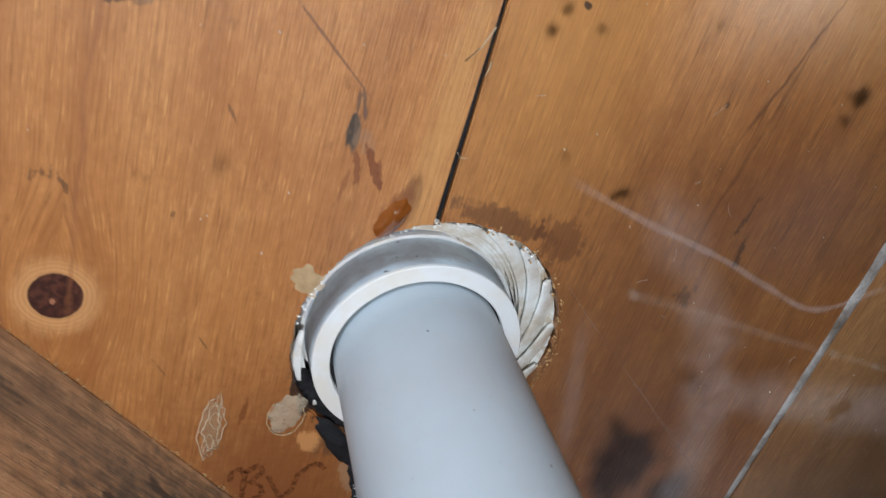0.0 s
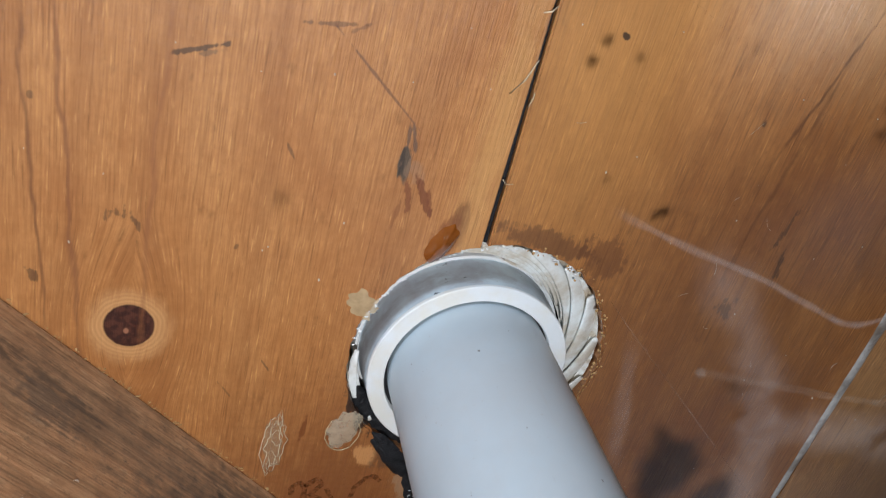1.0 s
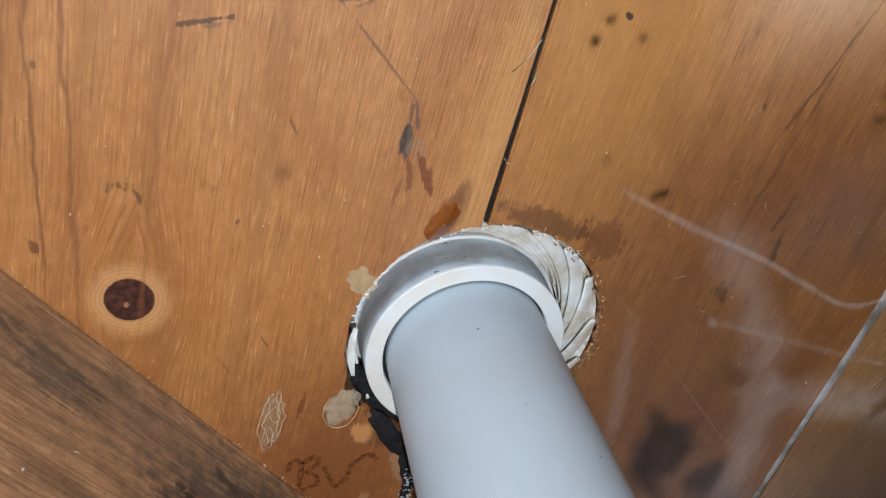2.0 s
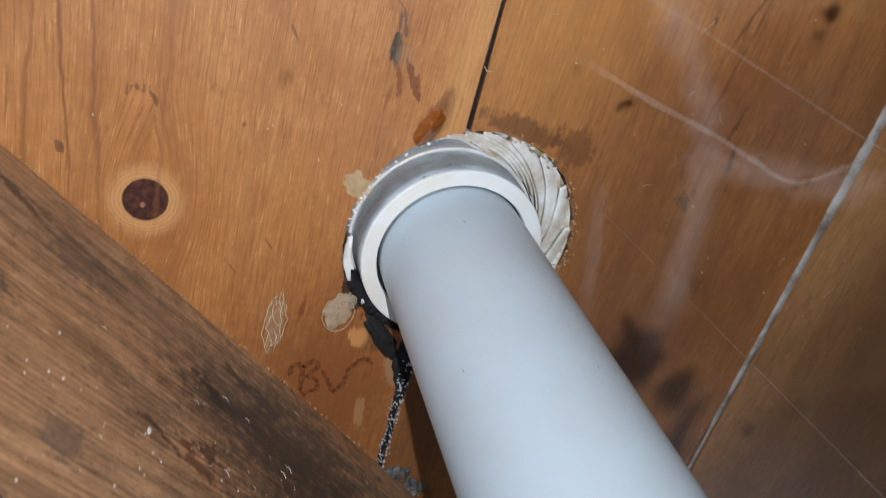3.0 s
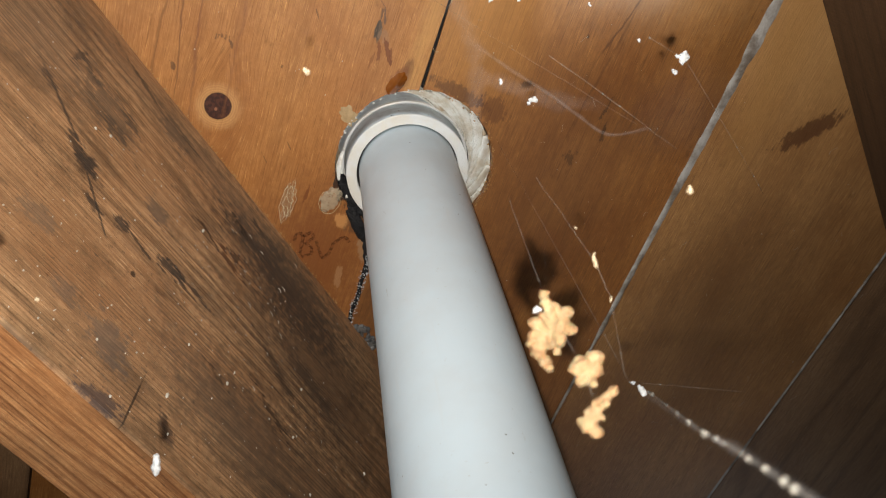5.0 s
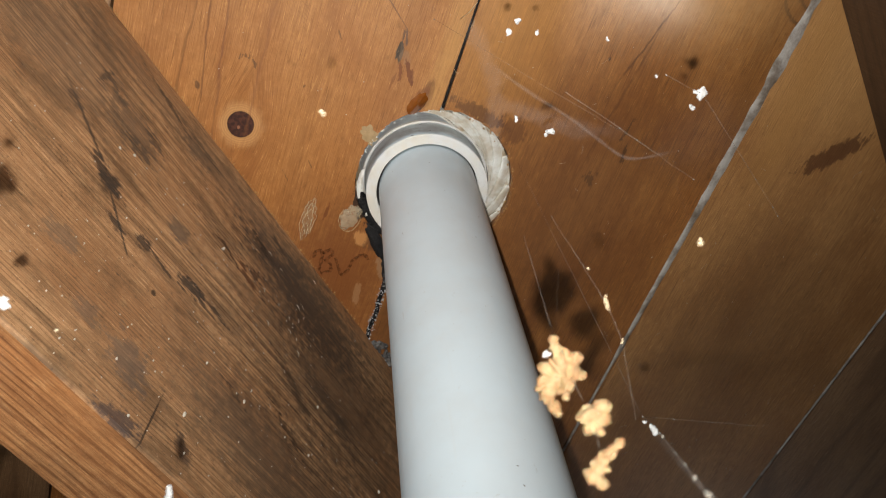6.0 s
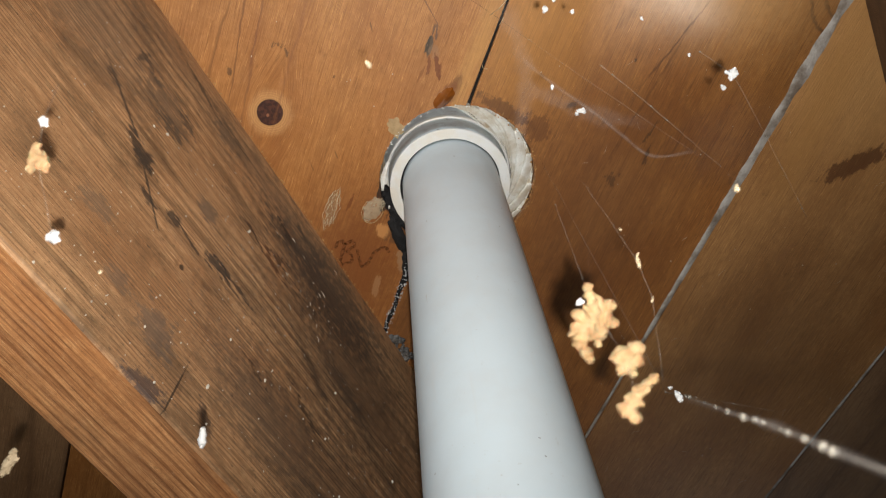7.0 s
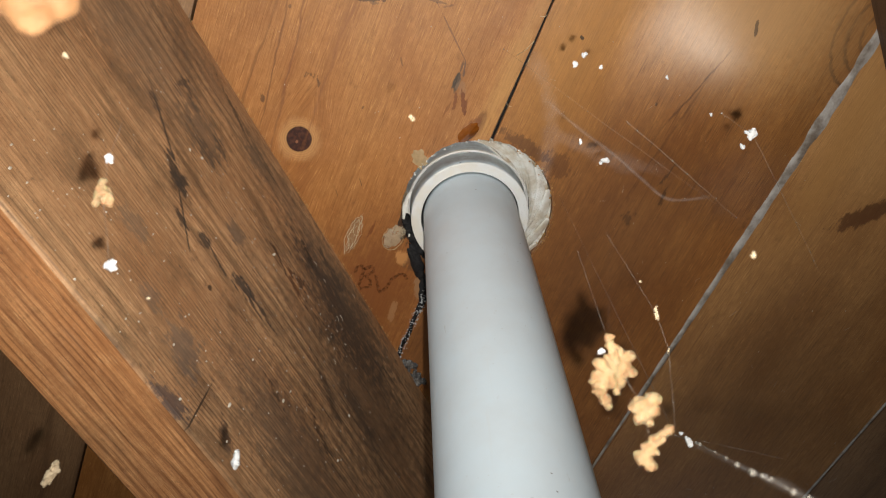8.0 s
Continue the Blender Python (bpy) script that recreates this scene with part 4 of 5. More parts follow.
# ---- small things stuck to the boards ----
def pad(name, at, hl, hw, turn, high, material, label, category, seed=0.0, point=0.0, rough=0.3):
    """A low domed patch under the boards; point: how far one end is drawn out."""
    bm = bmesh.new()
    rows, steps = 7, 40
    ux = (BX * math.cos(radians(turn)) + BY * math.sin(radians(turn)))
    uy = Vector((-ux.y, ux.x))
    prev = [bm.verts.new((at[0], at[1], 1.2 - high))]
    for j in range(1, rows + 1):
        s = j / rows
        row = []
        for i in range(steps):
            a = 2 * math.pi * i / steps
            k = 1 + rough * noise.noise((2.2 * math.cos(a), 2.2 * math.sin(a), seed)) + 0.35 * rough * noise.noise((9 * math.cos(a), 9 * math.sin(a), seed))
            x, y = hl * s * k * math.cos(a), hw * s * k * math.sin(a)
            if point and x < 0:
                y *= max(0.12, 1 + point * x / hl)
                x *= 1 + 0.6 * point
            p = Vector(at) + x * ux + y * uy
            row.append(bm.verts.new((p.x, p.y, 1.2002 - high * (1 - s ** 2))))
        for i in range(steps):
            j2 = (i + 1) % steps
            if len(prev) == 1:
                bm.faces.new((prev[0], row[j2], row[i]))
            else:
                bm.faces.new((prev[i], prev[j2], row[j2], row[i]))
        prev = row
    return tagged(part(name, bm, material, None, "", True), label, category)


pad("resin_drop", (0.1499, 0.2702), 0.0112, 0.0058, 25, 0.0036, M_resin, "glossy amber drop of resin on the boards by the flange", "resin", 1.0, 0, 0.12)
pad("glue_patch", (0.1135, 0.3000), 0.0095, 0.0075, -40, 0.0006, M_glue_tan, "pale tan patch of dried glue beside the flange", "glue", 2.0, 0, 0.45)
glue = pad("glue_patch", (0.1056, 0.3775), 0.0135, 0.0082, 12, 0.0016, M_glue, "clear glossy blob of dried glue beside the flange", "glue", 3.0, 0, 0.35)
pad("sealant_smear", (0.1310, 0.4005), 0.0200, 0.0058, -38, 0.0022, M_black, "black sealant smeared over the board by the flange", "sealant", 7.0, 0, 0.3)
pad("sealant_smear", (0.1435, 0.4240), 0.0170, 0.0062, -14, 0.0020, M_black, "black sealant smear running on to the joint", "sealant", 8.0, 0, 0.35)
blister = pad("glue_blister", (0.070, 0.382), 0.019, 0.0055, -8, 0.0007, M_blister, "clear almond-shaped blister of old varnish on a board", "varnish", 5.0, 0, 0.35)
bm = bmesh.new()
for k in range(2):
    pts = []
    for i in range(41):
        a = 2 * math.pi * i / 40
        w = 1 - 0.25 * k + 0.35 * noise.noise((3 * math.cos(a), 3 * math.sin(a), 4 + k)) + 0.12 * noise.noise((11 * math.cos(a), 11 * math.sin(a), 4 + k))
        x, y = 0.0195 * w * math.cos(a), 0.0056 * w * math.sin(a) * (1 - 0.2 * k)
        p = Vector((0.070, 0.382)) + x * BX + y * BY
        pts.append((p.x, p.y, 1.1996))
    tube(bm, pts, 0.00020, 5)
part("rim", bm, M_rim, blister, "raised pale rim", True)

bm = bmesh.new()
for cx, cy, hl, hw, turn in ((0.0722, 0.3775, 0.0052, 0.0026, -10), (0.0690, 0.3905, 0.0045, 0.0018, -20), (0.0745, 0.3690, 0.0070, 0.0010, -16), (0.0665, 0.3960, 0.0050, 0.0009, 8)):
    ux = BX * math.cos(radians(turn)) + BY * math.sin(radians(turn))
    uy = Vector((-ux.y, ux.x))
    pts = []
    for i in range(25):
        a = 2 * math.pi * i / 24
        w = 1 + 0.4 * noise.noise((2 * math.cos(a), 2 * math.sin(a), cx * 900))
        p = Vector((cx, cy)) + hl * w * math.cos(a) * ux + hw * w * math.sin(a) * uy
        pts.append((p.x, p.y, 1.1993))
    tube(bm, pts, [0.00008 + 0.00014 * abs(noise.noise((i * 0.5, cx * 300, 1))) for i in range(25)], 5)
part("wrinkle", bm, M_rim, blister, "pale wrinkles", True)
bm = bmesh.new()
pts = []
for i in range(33):
    a = radians(-120 + 250 * i / 32)
    p = Vector((0.1050, 0.3790)) + 0.0120 * math.cos(a) * BX + 0.0088 * (1 + 0.15 * noise.noise((3 * math.cos(a), 3 * math.sin(a), 2))) * math.sin(a) * BY
    pts.append((p.x, p.y, 1.1994))
tube(bm, pts, 0.0003, 5)
part("rim", bm, M_glue_tan, glue, "raised pale rim", True)

# the brown scrawl, drawn as a few plain strokes
bm = bmesh.new()
for stroke in ([(0.0775, 0.4200), (0.0787, 0.4131), (0.0831, 0.4113), (0.0851, 0.4160), (0.0835, 0.4269), (0.0830, 0.4331)],
               [(0.0851, 0.4148), (0.0919, 0.4096), (0.0940, 0.4152), (0.0874, 0.4213), (0.0928, 0.4250), (0.0934, 0.4318), (0.0844, 0.4350)],
               [(0.0964, 0.4184), (0.1001, 0.4294), (0.1033, 0.4363), (0.1081, 0.4306), (0.1116, 0.4205), (0.1175, 0.4142), (0.1221, 0.4136), (0.1254, 0.4182)]):
    pts = [Vector((*p, 1.1998)) for p in stroke]
    fine = []
    for a, b in zip(pts, pts[1:]):
        fine += [a.lerp(b, k / 4) for k in range(4)]
    fine.append(pts[-1])
    rows = []
    for i, p in enumerate(fine):
        d = (fine[min(i + 1, len(fine) - 1)] - fine[max(i - 1, 0)]).normalized()
        s = Vector((-d.y, d.x, 0)) * (0.0015 + 0.0011 * noise.noise((i * 0.9, p.x * 190, 0)))
        rows.append((bm.verts.new(p + s), bm.verts.new(p - s)))
    for a, b in zip(rows, rows[1:]):
        bm.faces.new((a[0], b[0], b[1], a[1]))
tagged(part("brown_scrawl", bm, M_ink), "faint red-brown scrawled strokes on a board", "mark")

# ---- crumbs and cobwebs hanging in the air ----
SIDE, UP = Vector((0.979, -0.190, -0.068)), Vector((-0.140, -0.874, 0.466))
AXES = Matrix((SIDE, UP, SIDE.cross(UP))).transposed()


def crumb(name, at, blobs, material, label, category, seed=0.0, voxel=0.00036, rough=0.35):
    """A knobbly crumb out of merged lumps; blobs: (side, up, away, radius) in millimetres."""
    bm = bmesh.new()
    r2 = random.Random(int(seed * 10))
    for i, (s, u, w, r) in enumerate(blobs):
        c = Vector(at) + AXES @ Vector((s, u, w)) * 0.00086
        lump(bm, c, (r * 0.00074,) * 3, rough, 2.2, seed + i * 1.3, 2)
        # torn curls round each lump
        for k in range(4):
            n = Vector((r2.uniform(-1, 1), r2.uniform(-1, 1), r2.uniform(-1, 1))).normalized()
            p, q = n.orthogonal().normalized(), n.cross(n.orthogonal().normalized())
            a0, span, rad = r2.uniform(0, 6.28), r2.uniform(2.2, 4.6), r * r2.uniform(0.00050, 0.00078)
            pts = []
            for j in range(13):
                a = a0 + span * j / 12
                pts.append(c + rad * (1 + 0.25 * math.sin(2.3 * a + k)) * (math.cos(a) * p + math.sin(a) * q) + n * r * 0.00035 * math.sin(1.4 * a + i))
            thick = [r * 0.00024 * (0.75 + 0.5 * abs(noise.noise((j * 0.5, i, k + seed)))) for j in range(13)]
            tube(bm, pts, thick, 6)
    ob = part(name, bm, material, None, "", True)
    mod = ob.modifiers.new("merge", "REMESH")
    mod.mode, mod.voxel_size, mod.use_smooth_shade = "VOXEL", voxel, True
    return tagged(ob, label, category, "hanging crumbs")


def flake(at, half, label="small white paint flake caught in a cobweb", seed=0.0, material=None, name="paint_flake", turn=0.0, category="flake", rough=0.5):
    """A ragged chip; half: half sizes in millimetres."""
    bm = bmesh.new()
    c, s = math.cos(radians(turn)), math.sin(radians(turn))
    spin = AXES @ Matrix(((c, -s, 0), (s, c, 0), (0, 0, 1)))
    r = random.Random(int(seed * 10))
    h = Vector(half) * 0.00085
    lump(bm, at, h * 0.72, rough * 1.3, 2.6, seed, 3, spin)
    for k in range(6):
        o = Vector([q * r.uniform(-0.75, 0.75) for q in h])
        lump(bm, Vector(at) + spin @ o, [min(h[0], h[1]) * r.uniform(0.28, 0.5)] * 2 + [h[2] * 0.6], rough * 1.5, 2.6, seed + k, 2, spin)
    return tagged(merged(part(name, bm, material or M_flake, None, "", True), 0.00028), label, category, "hanging crumbs")


crumb("foam_clump", (0.1400, 0.1960, 0.7600),
      [(-1, 11, 0, 2.0), (0, 8, 0, 2.2), (3, 6, 0, 2.6), (6, 5, 1, 2.6), (-4, 2, 0, 2.8), (0, 3, 1, 3.6), (4, 1, 0, 3.6), (7, -1, 0, 2.2), (-5, -3, 0, 3.0), (-1, -3, 1, 3.8), (3, -4, 0, 3.2), (-4, -7, 0, 2.8), (-2, -11, 0, 2.6), (-1, -13, 0, 2.0), (2, -8, 0, 1.6)],
      M_foam, "knobbly clump of yellow foam hanging in a cobweb", "foam", 2.0)
crumb("foam_clump", (0.1440, 0.1945, 0.7390),
      [(-3, 1, 0, 2.6), (0, 2, 0, 3.0), (3, 4, 0, 2.4), (3, 0, 0, 2.6), (0, -2, 0, 2.8), (-2, -3, 0, 2.0), (2, -4, 0, 1.8)],
      M_foam, "small lump of yellow foam hanging in a cobweb", "foam", 9.0)
crumb("foam_clump", (0.1420, 0.1950, 0.7230),
      [(5, 6, 0, 1.7), (3, 4.5, 0, 1.7), (1, 3, 0, 2.2), (-1, 0, 0, 2.6), (-3, -3, 0, 2.8), (-1, -5, 0, 2.4)],
      M_foam, "bent orange-tipped sliver of foam hanging in a cobweb", "foam", 15.0)
flake((0.1368, 0.1930, 0.7650), (1.6, 1.3, 0.8), "white flake on a clump of foam", 3.0)
crumb("foam_crumb", (-0.0240, 0.1830, 0.7980), [(0, 5, 0, 1.5), (0, 2, 0, 2.2), (-1.5, -1, 0, 2.6), (1.5, -1, 0, 2.6), (-2.5, -3, 0, 1.6), (2.5, -3, 0, 1.6)],
      M_foam, "yellow foam crumb hanging near the joist", "foam", 21.0)
crumb("foam_clump", (-0.0055, 0.1005, 0.6978), [(-2, 1, 0, 6), (-7, 3, 0, 6), (3, 1, 0, 5), (7, 5, 2, 5)], M_foam_dark, "large yellow foam clump hanging close by the joist", "foam", 41.0, 0.001)
flake((-0.0405, 0.3020, 0.7960), (3.0, 8.0, 1.8), "bent cream shred hanging beyond the joist", 26.0, M_seed, turn=-35)
flake((-0.0265, 0.1760, 0.8110), (1.8, 2.8, 0.8), "translucent white shred hanging near the joist", 4.0)
flake((-0.0220, 0.2090, 0.7990), (3.0, 2.4, 1.0), "angular white flake hanging near the joist", 5.0, rough=0.7)
crumb("paint_crumb", (0.0280, 0.2730, 0.7850), [(0, 3, 0, 1.3), (0, 1, 0, 1.6), (-0.5, -1.5, 0, 1.9), (-0.5, -3, 0, 1.5)], M_flake, "white crumb hanging below the joist", "flake", 31.0, 0.0005)
flake((-0.0130, 0.2310, 0.8170), (1.1, 1.1, 0.8), "tiny cream crumb hanging near the joist", 6.0, M_seed)
flake((-0.0420, 0.1460, 0.8170), (1.3, 1.5, 0.8), "tiny cream crumb hanging near the joist", 7.0, M_seed)
flake((0.1630, 0.1910, 0.7910), (1.2, 4.0, 1.1), "cream seed husk hanging on a thread", 8.0, M_seed, "seed_husk", 15, "husk", 0.2)
flake((0.1690, 0.2010, 0.7850), (0.6, 2.0, 0.6), "small cream seed husk hanging on a thread", 9.0, M_seed, "seed_husk", -20, "husk", 0.2)
flake((0.1650, 0.1470, 0.7530), (1.0, 1.6, 0.9), "cream husk hanging on a thread", 10.0, M_seed, "seed_husk", 5, "husk", 0.2)
flake((0.1600, 0.1870, 0.8060), (0.8, 0.8, 0.6), "pale speck hanging on a thread", 11.0, M_seed)
for i, (at, half, turn) in enumerate((((0.1970, 0.2470, 0.7950), (1.7, 3.6, 1.0), 35), ((0.1920, 0.2430, 0.7945), (1.2, 0.9, 0.8), 0), ((0.1740, 0.1820, 0.9210), (3.2, 1.8, 1.0), 5),
                                      ((0.1715, 0.1830, 0.9190), (1.3, 1.3, 0.8), 0), ((0.1400, 0.1560, 0.8590), (0.9, 1.9, 0.8), 15), ((0.2250, 0.1480, 0.8910), (3.6, 3.2, 1.2), 20),
                                      ((0.2220, 0.1540, 0.8890), (2.2, 1.6, 1.0), -30), ((0.2030, 0.1430, 0.8900), (0.9, 1.2, 0.7), 0), ((0.1490, 0.1340, 0.9200), (2.2, 1.5, 0.9), 30),
                                      ((0.1460, 0.1390, 0.9190), (1.8, 2.0, 0.9), 0), ((0.1590, 0.1390, 0.9230), (1.4, 1.5, 0.8), 0), ((0.1860, 0.1350, 0.9100), (0.8, 1.5, 0.7), 20))):
    flake(at, half, seed=12.0 + i, turn=turn)


flake((0.0692, 0.1470, 0.8200), (1.5, 1.5, 1.1), "cream crumb hanging on a fine thread", 61.0, M_seed)


def thread(points, radius, label, sag=0.0, beads=0, seed=1):
    """A cobweb thread with dust beads on it."""
    r = random.Random(seed)
    pts = [Vector(p) for p in points]
    run = []
    for a, b in zip(pts, pts[1:]):
        for k in range(12):
            s = k / 12
            p = a.lerp(b, s) - Vector((0, 0, sag * 4 * s * (1 - s)))
            run.append(p + 0.0004 * Vector((noise.noise(p * 60), noise.noise(p * 60 + Vector((5, 0, 0))), noise.noise(p * 60 + Vector((0, 9, 0))))))
    run.append(pts[-1])
    bm = bmesh.new()
    tube(bm, run, [radius * (0.7 + 0.9 * r.random()) for _ in run], 5)
    web = tagged(part("cobweb_thread", bm, M_web, None, "", True), label, "cobweb", "cobweb threads")
    if beads:
        for _ in range(beads):
            bm = bmesh.new()
            lump(bm, r.choice(run), [radius * r.uniform(1.5, 4.2)] * 3, 0.4, 2.0, r.random() * 9, 1)
            part("dust_bead", bm, M_dust, web, "", True)
    return web


thread([(0.162, 0.149, 0.876), (0.183, 0.161, 0.888), (0.257, 0.204, 0.933)], 0.00013, "thin pale cobweb thread with dust on it", 0.001, 6, 2)
thread([(0.2000, 0.1380, 0.875), (0.2250, 0.1480, 0.891), (0.33, 0.235, 0.955)], 0.00010, "thin cobweb thread holding white flakes", 0.001, 4, 3)
thread([(0.120, 0.148, 0.965), (0.29, 0.23, 1.02)], 0.00009, "dusty cobweb thread slung below the boards", 0.004, 8, 4)
thread([(0.1500, 0.2000, 0.850), (0.1420, 0.1950, 0.772), (0.1440, 0.1945, 0.739), (0.1420, 0.1950, 0.723)], 0.00007, "cobweb thread holding clumps of foam", 0.0, 4, 5)
thread([(0.155, 0.185, 0.84), (0.163, 0.191, 0.791), (0.169, 0.201, 0.785), (0.18, 0.23, 0.78)], 0.00006, "fine cobweb thread holding seed husks", 0.0, 2, 6)
thread([(0.215, 0.275, 0.835), (0.194, 0.241, 0.788), (0.153, 0.178, 0.698), (0.149, 0.169, 0.685), (0.135, 0.142, 0.643), (0.129, 0.130, 0.624)], 0.00022, "dusty cobweb strand with pale beads of dust", 0.0, 30, 7)
thread([(0.24, 0.31, 1.199), (0.215, 0.275, 0.835), (0.29, 0.30, 0.86)], 0.00009, "fine cobweb thread below the boards", 0.0, 3, 8)
thread([(-0.0275, 0.170, 0.83), (-0.0265, 0.1760, 0.8110), (-0.0240, 0.1830, 0.798), (-0.0220, 0.2090, 0.799)], 0.00008, "fine cobweb thread holding crumbs by the joist", 0.0, 0, 9)

def web_film(name, strength):
    """Dusty cobweb film, thinning out towards its edges."""
    m = Mat(name)
    fluff = m.noise(m.co, 130.0, 4.0, 0.65)
    hairs = m.noise(m.co, 700.0, 2.0, 0.6)
    body = m.math("MULTIPLY", m.attr("body"), m.math("MULTIPLY", m.ramp(fluff, 0.25, 0.7, 0.45, 1.0), m.ramp(hairs, 0.3, 0.7, 0.7, 1.0)))
    return m.finish(m.mix(fluff, (0.62, 0.60, 0.60), (0.52, 0.50, 0.50)), 0.9, None, Alpha=m.math("MULTIPLY", body, strength))


VEIL, VEIL_DENSE = web_film("cobweb_veil", 0.075), web_film("dense_cobweb", 0.18)


def strand(points, half, material, label, seed):
    """A soft dusty band of cobweb along a bent line, densest in its middle."""
    pts = [Vector(p) for p in points]
    pts = [2 * pts[0] - pts[1], *pts, 2 * pts[-1] - pts[-2]]
    line = []
    for a, b, c, d in zip(pts, pts[1:], pts[2:], pts[3:]):
        for k in range(10):
            t = k / 10
            line.append(0.5 * (2 * b + (c - a) * t + (2 * a - 5 * b + 4 * c - d) * t * t + (3 * b - a - 3 * c + d) * t ** 3))
    line.append(pts[-2])
    bm = bmesh.new()
    rows, body = [], []
    for i, p in enumerate(line):
        d = (line[min(i + 1, len(line) - 1)] - line[max(i - 1, 0)]).normalized()
        side = d.cross(Vector((0.12, 0.42, 0.9))).normalized()
        ends = min(1.0, i / 6, (len(line) - 1 - i) / 6)
        row = []
        for k in range(13):
            e = k / 6 - 1
            w = half * (0.8 + 0.5 * noise.noise((i * 0.22, seed, 0)))
            row.append(bm.verts.new(p + side * e * w + Vector((0, 0, 0.25 * half * noise.noise((i * 0.3, k * 0.4, seed))))))
            body.append(ends * (1 - e * e) ** 2)
        rows.append(row)
    for a, b in zip(rows, rows[1:]):
        for k in range(12):
            bm.faces.new((a[k], b[k], b[k + 1], a[k + 1]))
    ob = part("cobweb_strand", bm, material, None, "", True)
    ob.data.attributes.new("body", "FLOAT", "POINT").data.foreach_set("value", body)
    return tagged(ob, label, "cobweb", "cobweb threads")


strand([(0.182, 0.206, 1.11), (0.212, 0.222, 1.11), (0.250, 0.240, 1.11), (0.272, 0.252, 1.108), (0.299, 0.264, 1.108), (0.335, 0.255, 1.11)], 0.0024, VEIL_DENSE, "dusty cobweb strand slung under the boards", 1)
strand([(0.198, 0.250, 0.800), (0.153, 0.178, 0.698), (0.149, 0.169, 0.685), (0.135, 0.142, 0.643), (0.127, 0.126, 0.620)], 0.0016, VEIL_DENSE, "dusty cobweb band with pale beads of dust in it", 5)
strand([(0.141, 0.152, 1.00), (0.152, 0.167, 1.00), (0.162, 0.185, 1.00), (0.165, 0.198, 1.00), (0.167, 0.220, 1.00), (0.164, 0.262, 1.00)], 0.0085, VEIL, "faint wide cobweb band hanging under the boards", 2)
strand([(0.160, 0.197, 1.00), (0.181, 0.200, 1.00), (0.212, 0.207, 1.00), (0.250, 0.210, 1.01)], 0.0085, VEIL, "faint cobweb band branching under the boards", 3)
strand([(0.195, 0.250, 1.10), (0.197, 0.283, 1.10), (0.200, 0.330, 1.10)], 0.0065, VEIL, "faint short cobweb band hanging under the boards", 4)

HAIR = plain("cobweb_hair", (0.5, 0.48, 0.45), 0.8, 0.2, 400.0, 0.1, Alpha=0.07)
for i, (low, high) in enumerate((((-0.024, 0.183, 0.803), (-0.08, 0.25, 1.12)), ((-0.022, 0.209, 0.801), (-0.06, 0.27, 1.09)), ((0.028, 0.273, 0.788), (0.0275, 0.4325, 0.93)),
                                 ((-0.013, 0.231, 0.817), (-0.04, 0.30, 1.10)), ((-0.0265, 0.176, 0.812), (-0.085, 0.235, 1.13)), ((-0.040, 0.302, 0.798), (-0.075, 0.329, 0.922)), ((-0.042, 0.146, 0.818), (-0.105, 0.20, 1.15)), ((0.1415, 0.1955, 0.77), (0.27, 0.25, 1.2)),
                                 ((0.165, 0.147, 0.7545), (0.30, 0.20, 1.2)), ((0.149, 0.134, 0.920), (0.20, 0.13, 1.2)), ((0.174, 0.182, 0.922), (0.25, 0.23, 1.2)),
                                 ((0.14, 0.156, 0.86), (0.22, 0.19, 1.2)), ((0.203, 0.143, 0.89), (0.29, 0.17, 1.2)), ((0.186, 0.135, 0.91), (0.27, 0.14, 1.2)), ((-0.008, 0.101, 0.706), (-0.09, 0.21, 1.13)), ((0.0692, 0.1470, 0.822), (0.089, 0.207, 1.2)))):
    bm = bmesh.new()
    tube(bm, [Vector(low).lerp(Vector(high), k / 8) for k in range(9)], 0.00003, 4)
    tagged(part("cobweb_hair", bm, HAIR), "single fine cobweb hair a crumb hangs on", "cobweb", "cobweb threads")

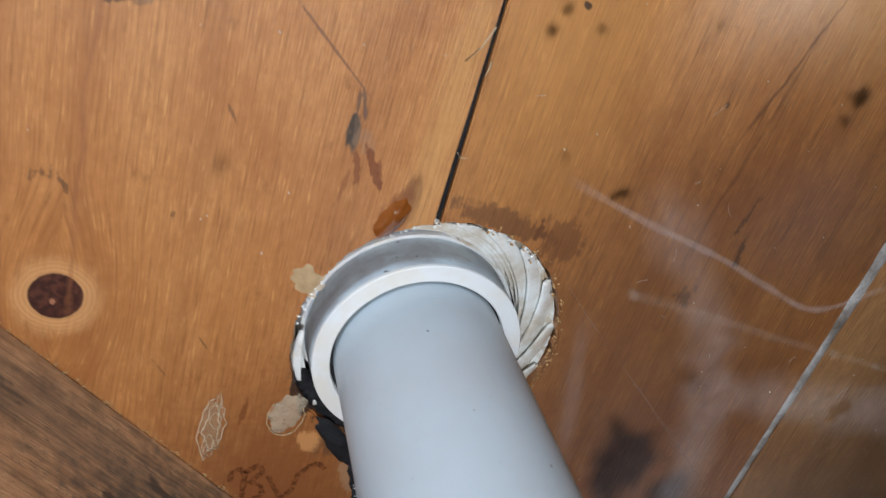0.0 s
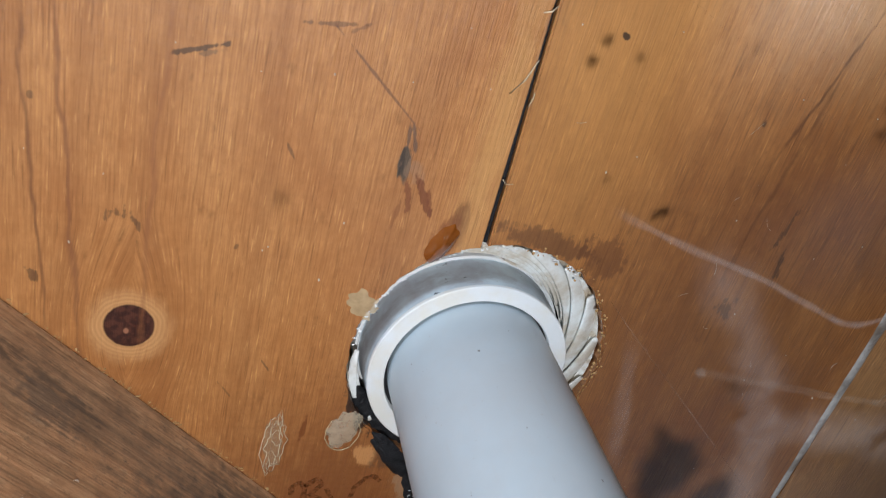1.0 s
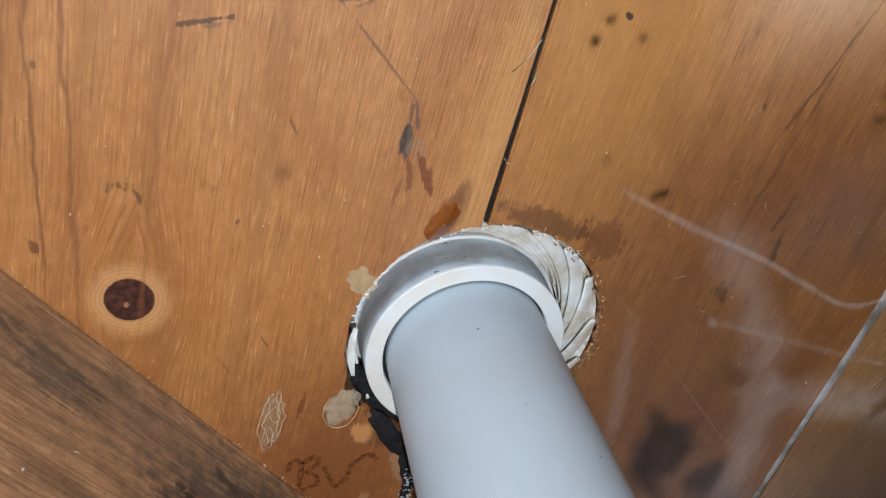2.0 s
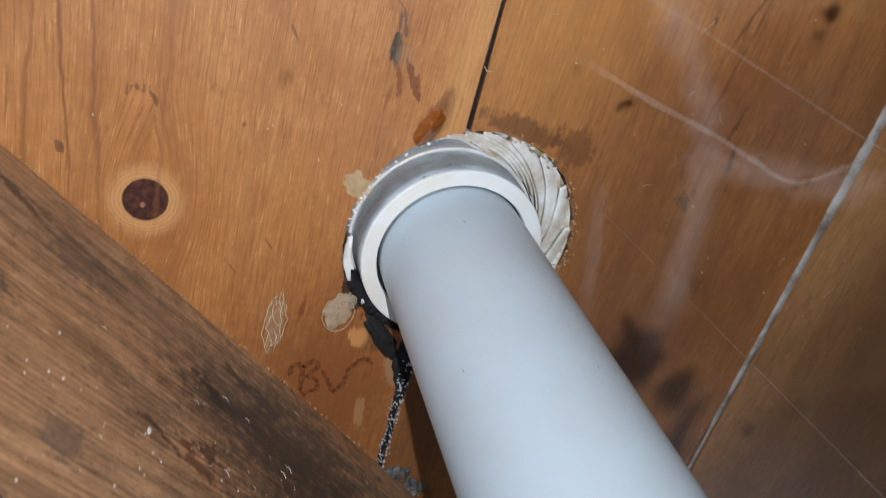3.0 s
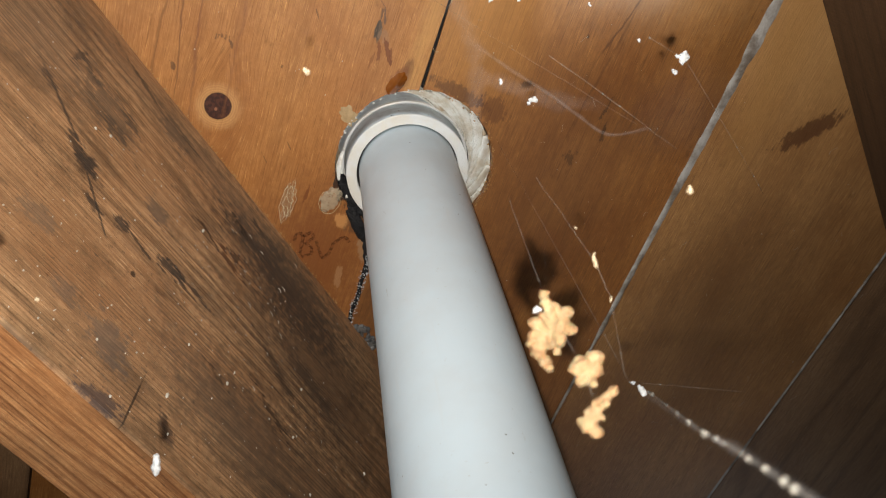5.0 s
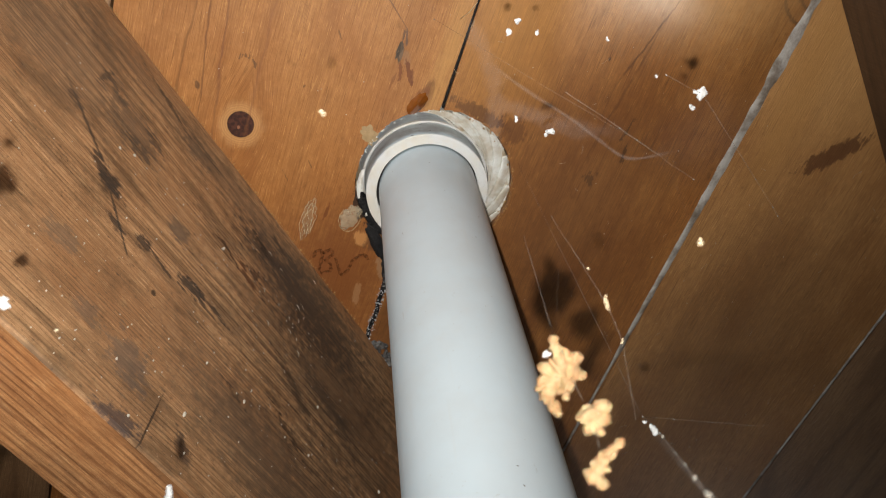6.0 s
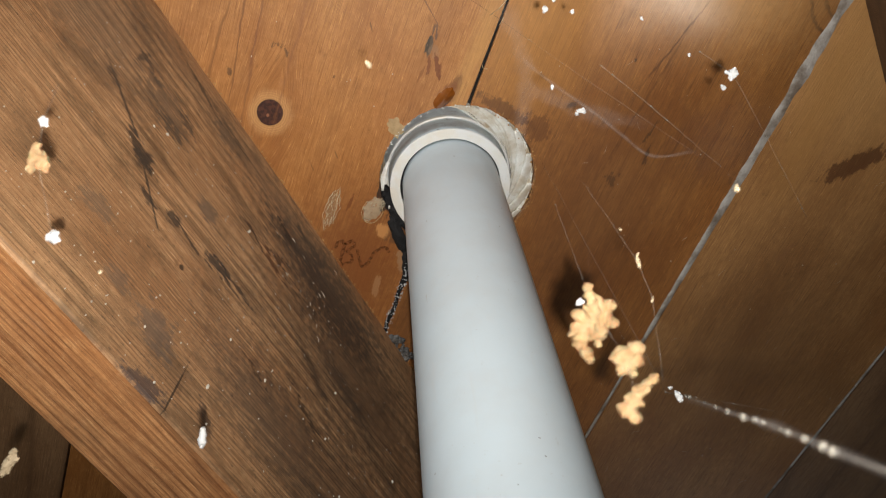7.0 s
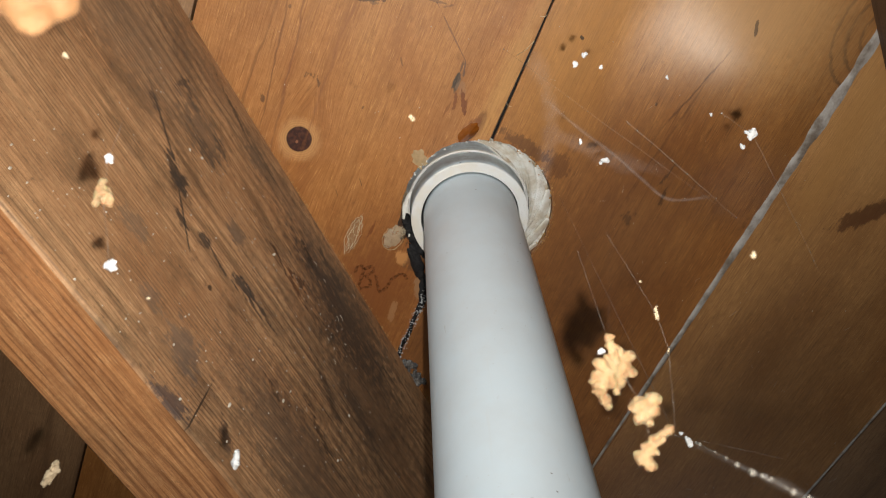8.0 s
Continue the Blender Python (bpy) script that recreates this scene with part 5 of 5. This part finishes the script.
# specks of dust and white flecks lying on the joist's side
bm = bmesh.new()
rng = random.Random(11)
for i in range(300):
    a, z = rng.uniform(0.12, 0.56), 0.925 + 0.2 * rng.random() ** 1.3
    off = -0.2 - 0.041 * (1.2 - z) / 0.28
    p = Vector((a * JD.x + off * JN.x, a * JD.y + off * JN.y, z))
    k = rng.uniform(0.0002, 0.0006) * (2.2 if rng.random() < 0.08 else 1)
    lump(bm, p, (k, k, k * rng.uniform(0.8, 2.2)), 0.5, 2.0, i * 0.7, 1)
for i in range(46):
    # pale splinters and curls on the dark stained stretch
    a, z = rng.gauss(0.365, 0.045), rng.gauss(1.11, 0.03)
    off = -0.2 - 0.041 * (1.2 - z) / 0.28 + 0.0004
    way = Vector((JD.x, JD.y, 0)) * rng.uniform(-1, 1) + Vector((0, 0, rng.uniform(-1, 1)))
    c = Vector((a * JD.x + off * JN.x, a * JD.y + off * JN.y, min(z, 1.19)))
    long = rng.uniform(0.0006, 0.0028)
    tube(bm, [c - way * long, c + Vector((JN.x, JN.y, 0)) * long * 0.3, c + way * long], [0.00012, 0.0002, 0.0001], 4)
tagged(part("dust_flecks", bm, M_fleck), "pale flecks of dust on the joist's dirty side", "dust", kind="stuff")
bm = bmesh.new()
for i in range(110):
    u, v = rng.uniform(-0.12, 0.35), rng.uniform(-0.5, 0.2)
    p = BOARD_AT.xy + u * BX + v * BY
    if (p - HOLE).length < 0.075 or p.dot(JN) < -0.195:
        continue
    k = rng.uniform(0.0002, 0.0005)
    lump(bm, (p.x, p.y, 1.1998), (k, k * rng.uniform(0.6, 2), k), 0.5, 2.0, i * 0.7, 1)
tagged(part("board_specks", bm, M_fleck), "pale specks of dust on the underside of the boards", "dust", kind="stuff")
bm = bmesh.new()
for i in range(70):
    u, v = rng.uniform(-0.12, 0.42), rng.uniform(-0.55, 0.0)
    p = BOARD_AT.xy + u * BX + v * BY
    if (p - HOLE).length < 0.08 or p.dot(JN) < -0.195 or p.dot(JN) > 0.28:
        continue
    way = Vector((rng.uniform(-1, 1), rng.uniform(-1, 1))).normalized()
    bow = Vector((-way.y, way.x)) * rng.uniform(-0.4, 0.4)
    long = rng.uniform(0.001, 0.005)
    pts = [p + way * long * (k / 4 - 1) + bow * long * math.sin(math.pi * k / 8) for k in range(9)]
    tube(bm, [(q.x, q.y, 1.1996) for q in pts], [0.00005 + 0.00006 * rng.random() for _ in pts], 4)
tagged(part("dust_hairs", bm, M_fleck), "pale hairs of cobweb dust clinging to the boards", "dust", kind="stuff")
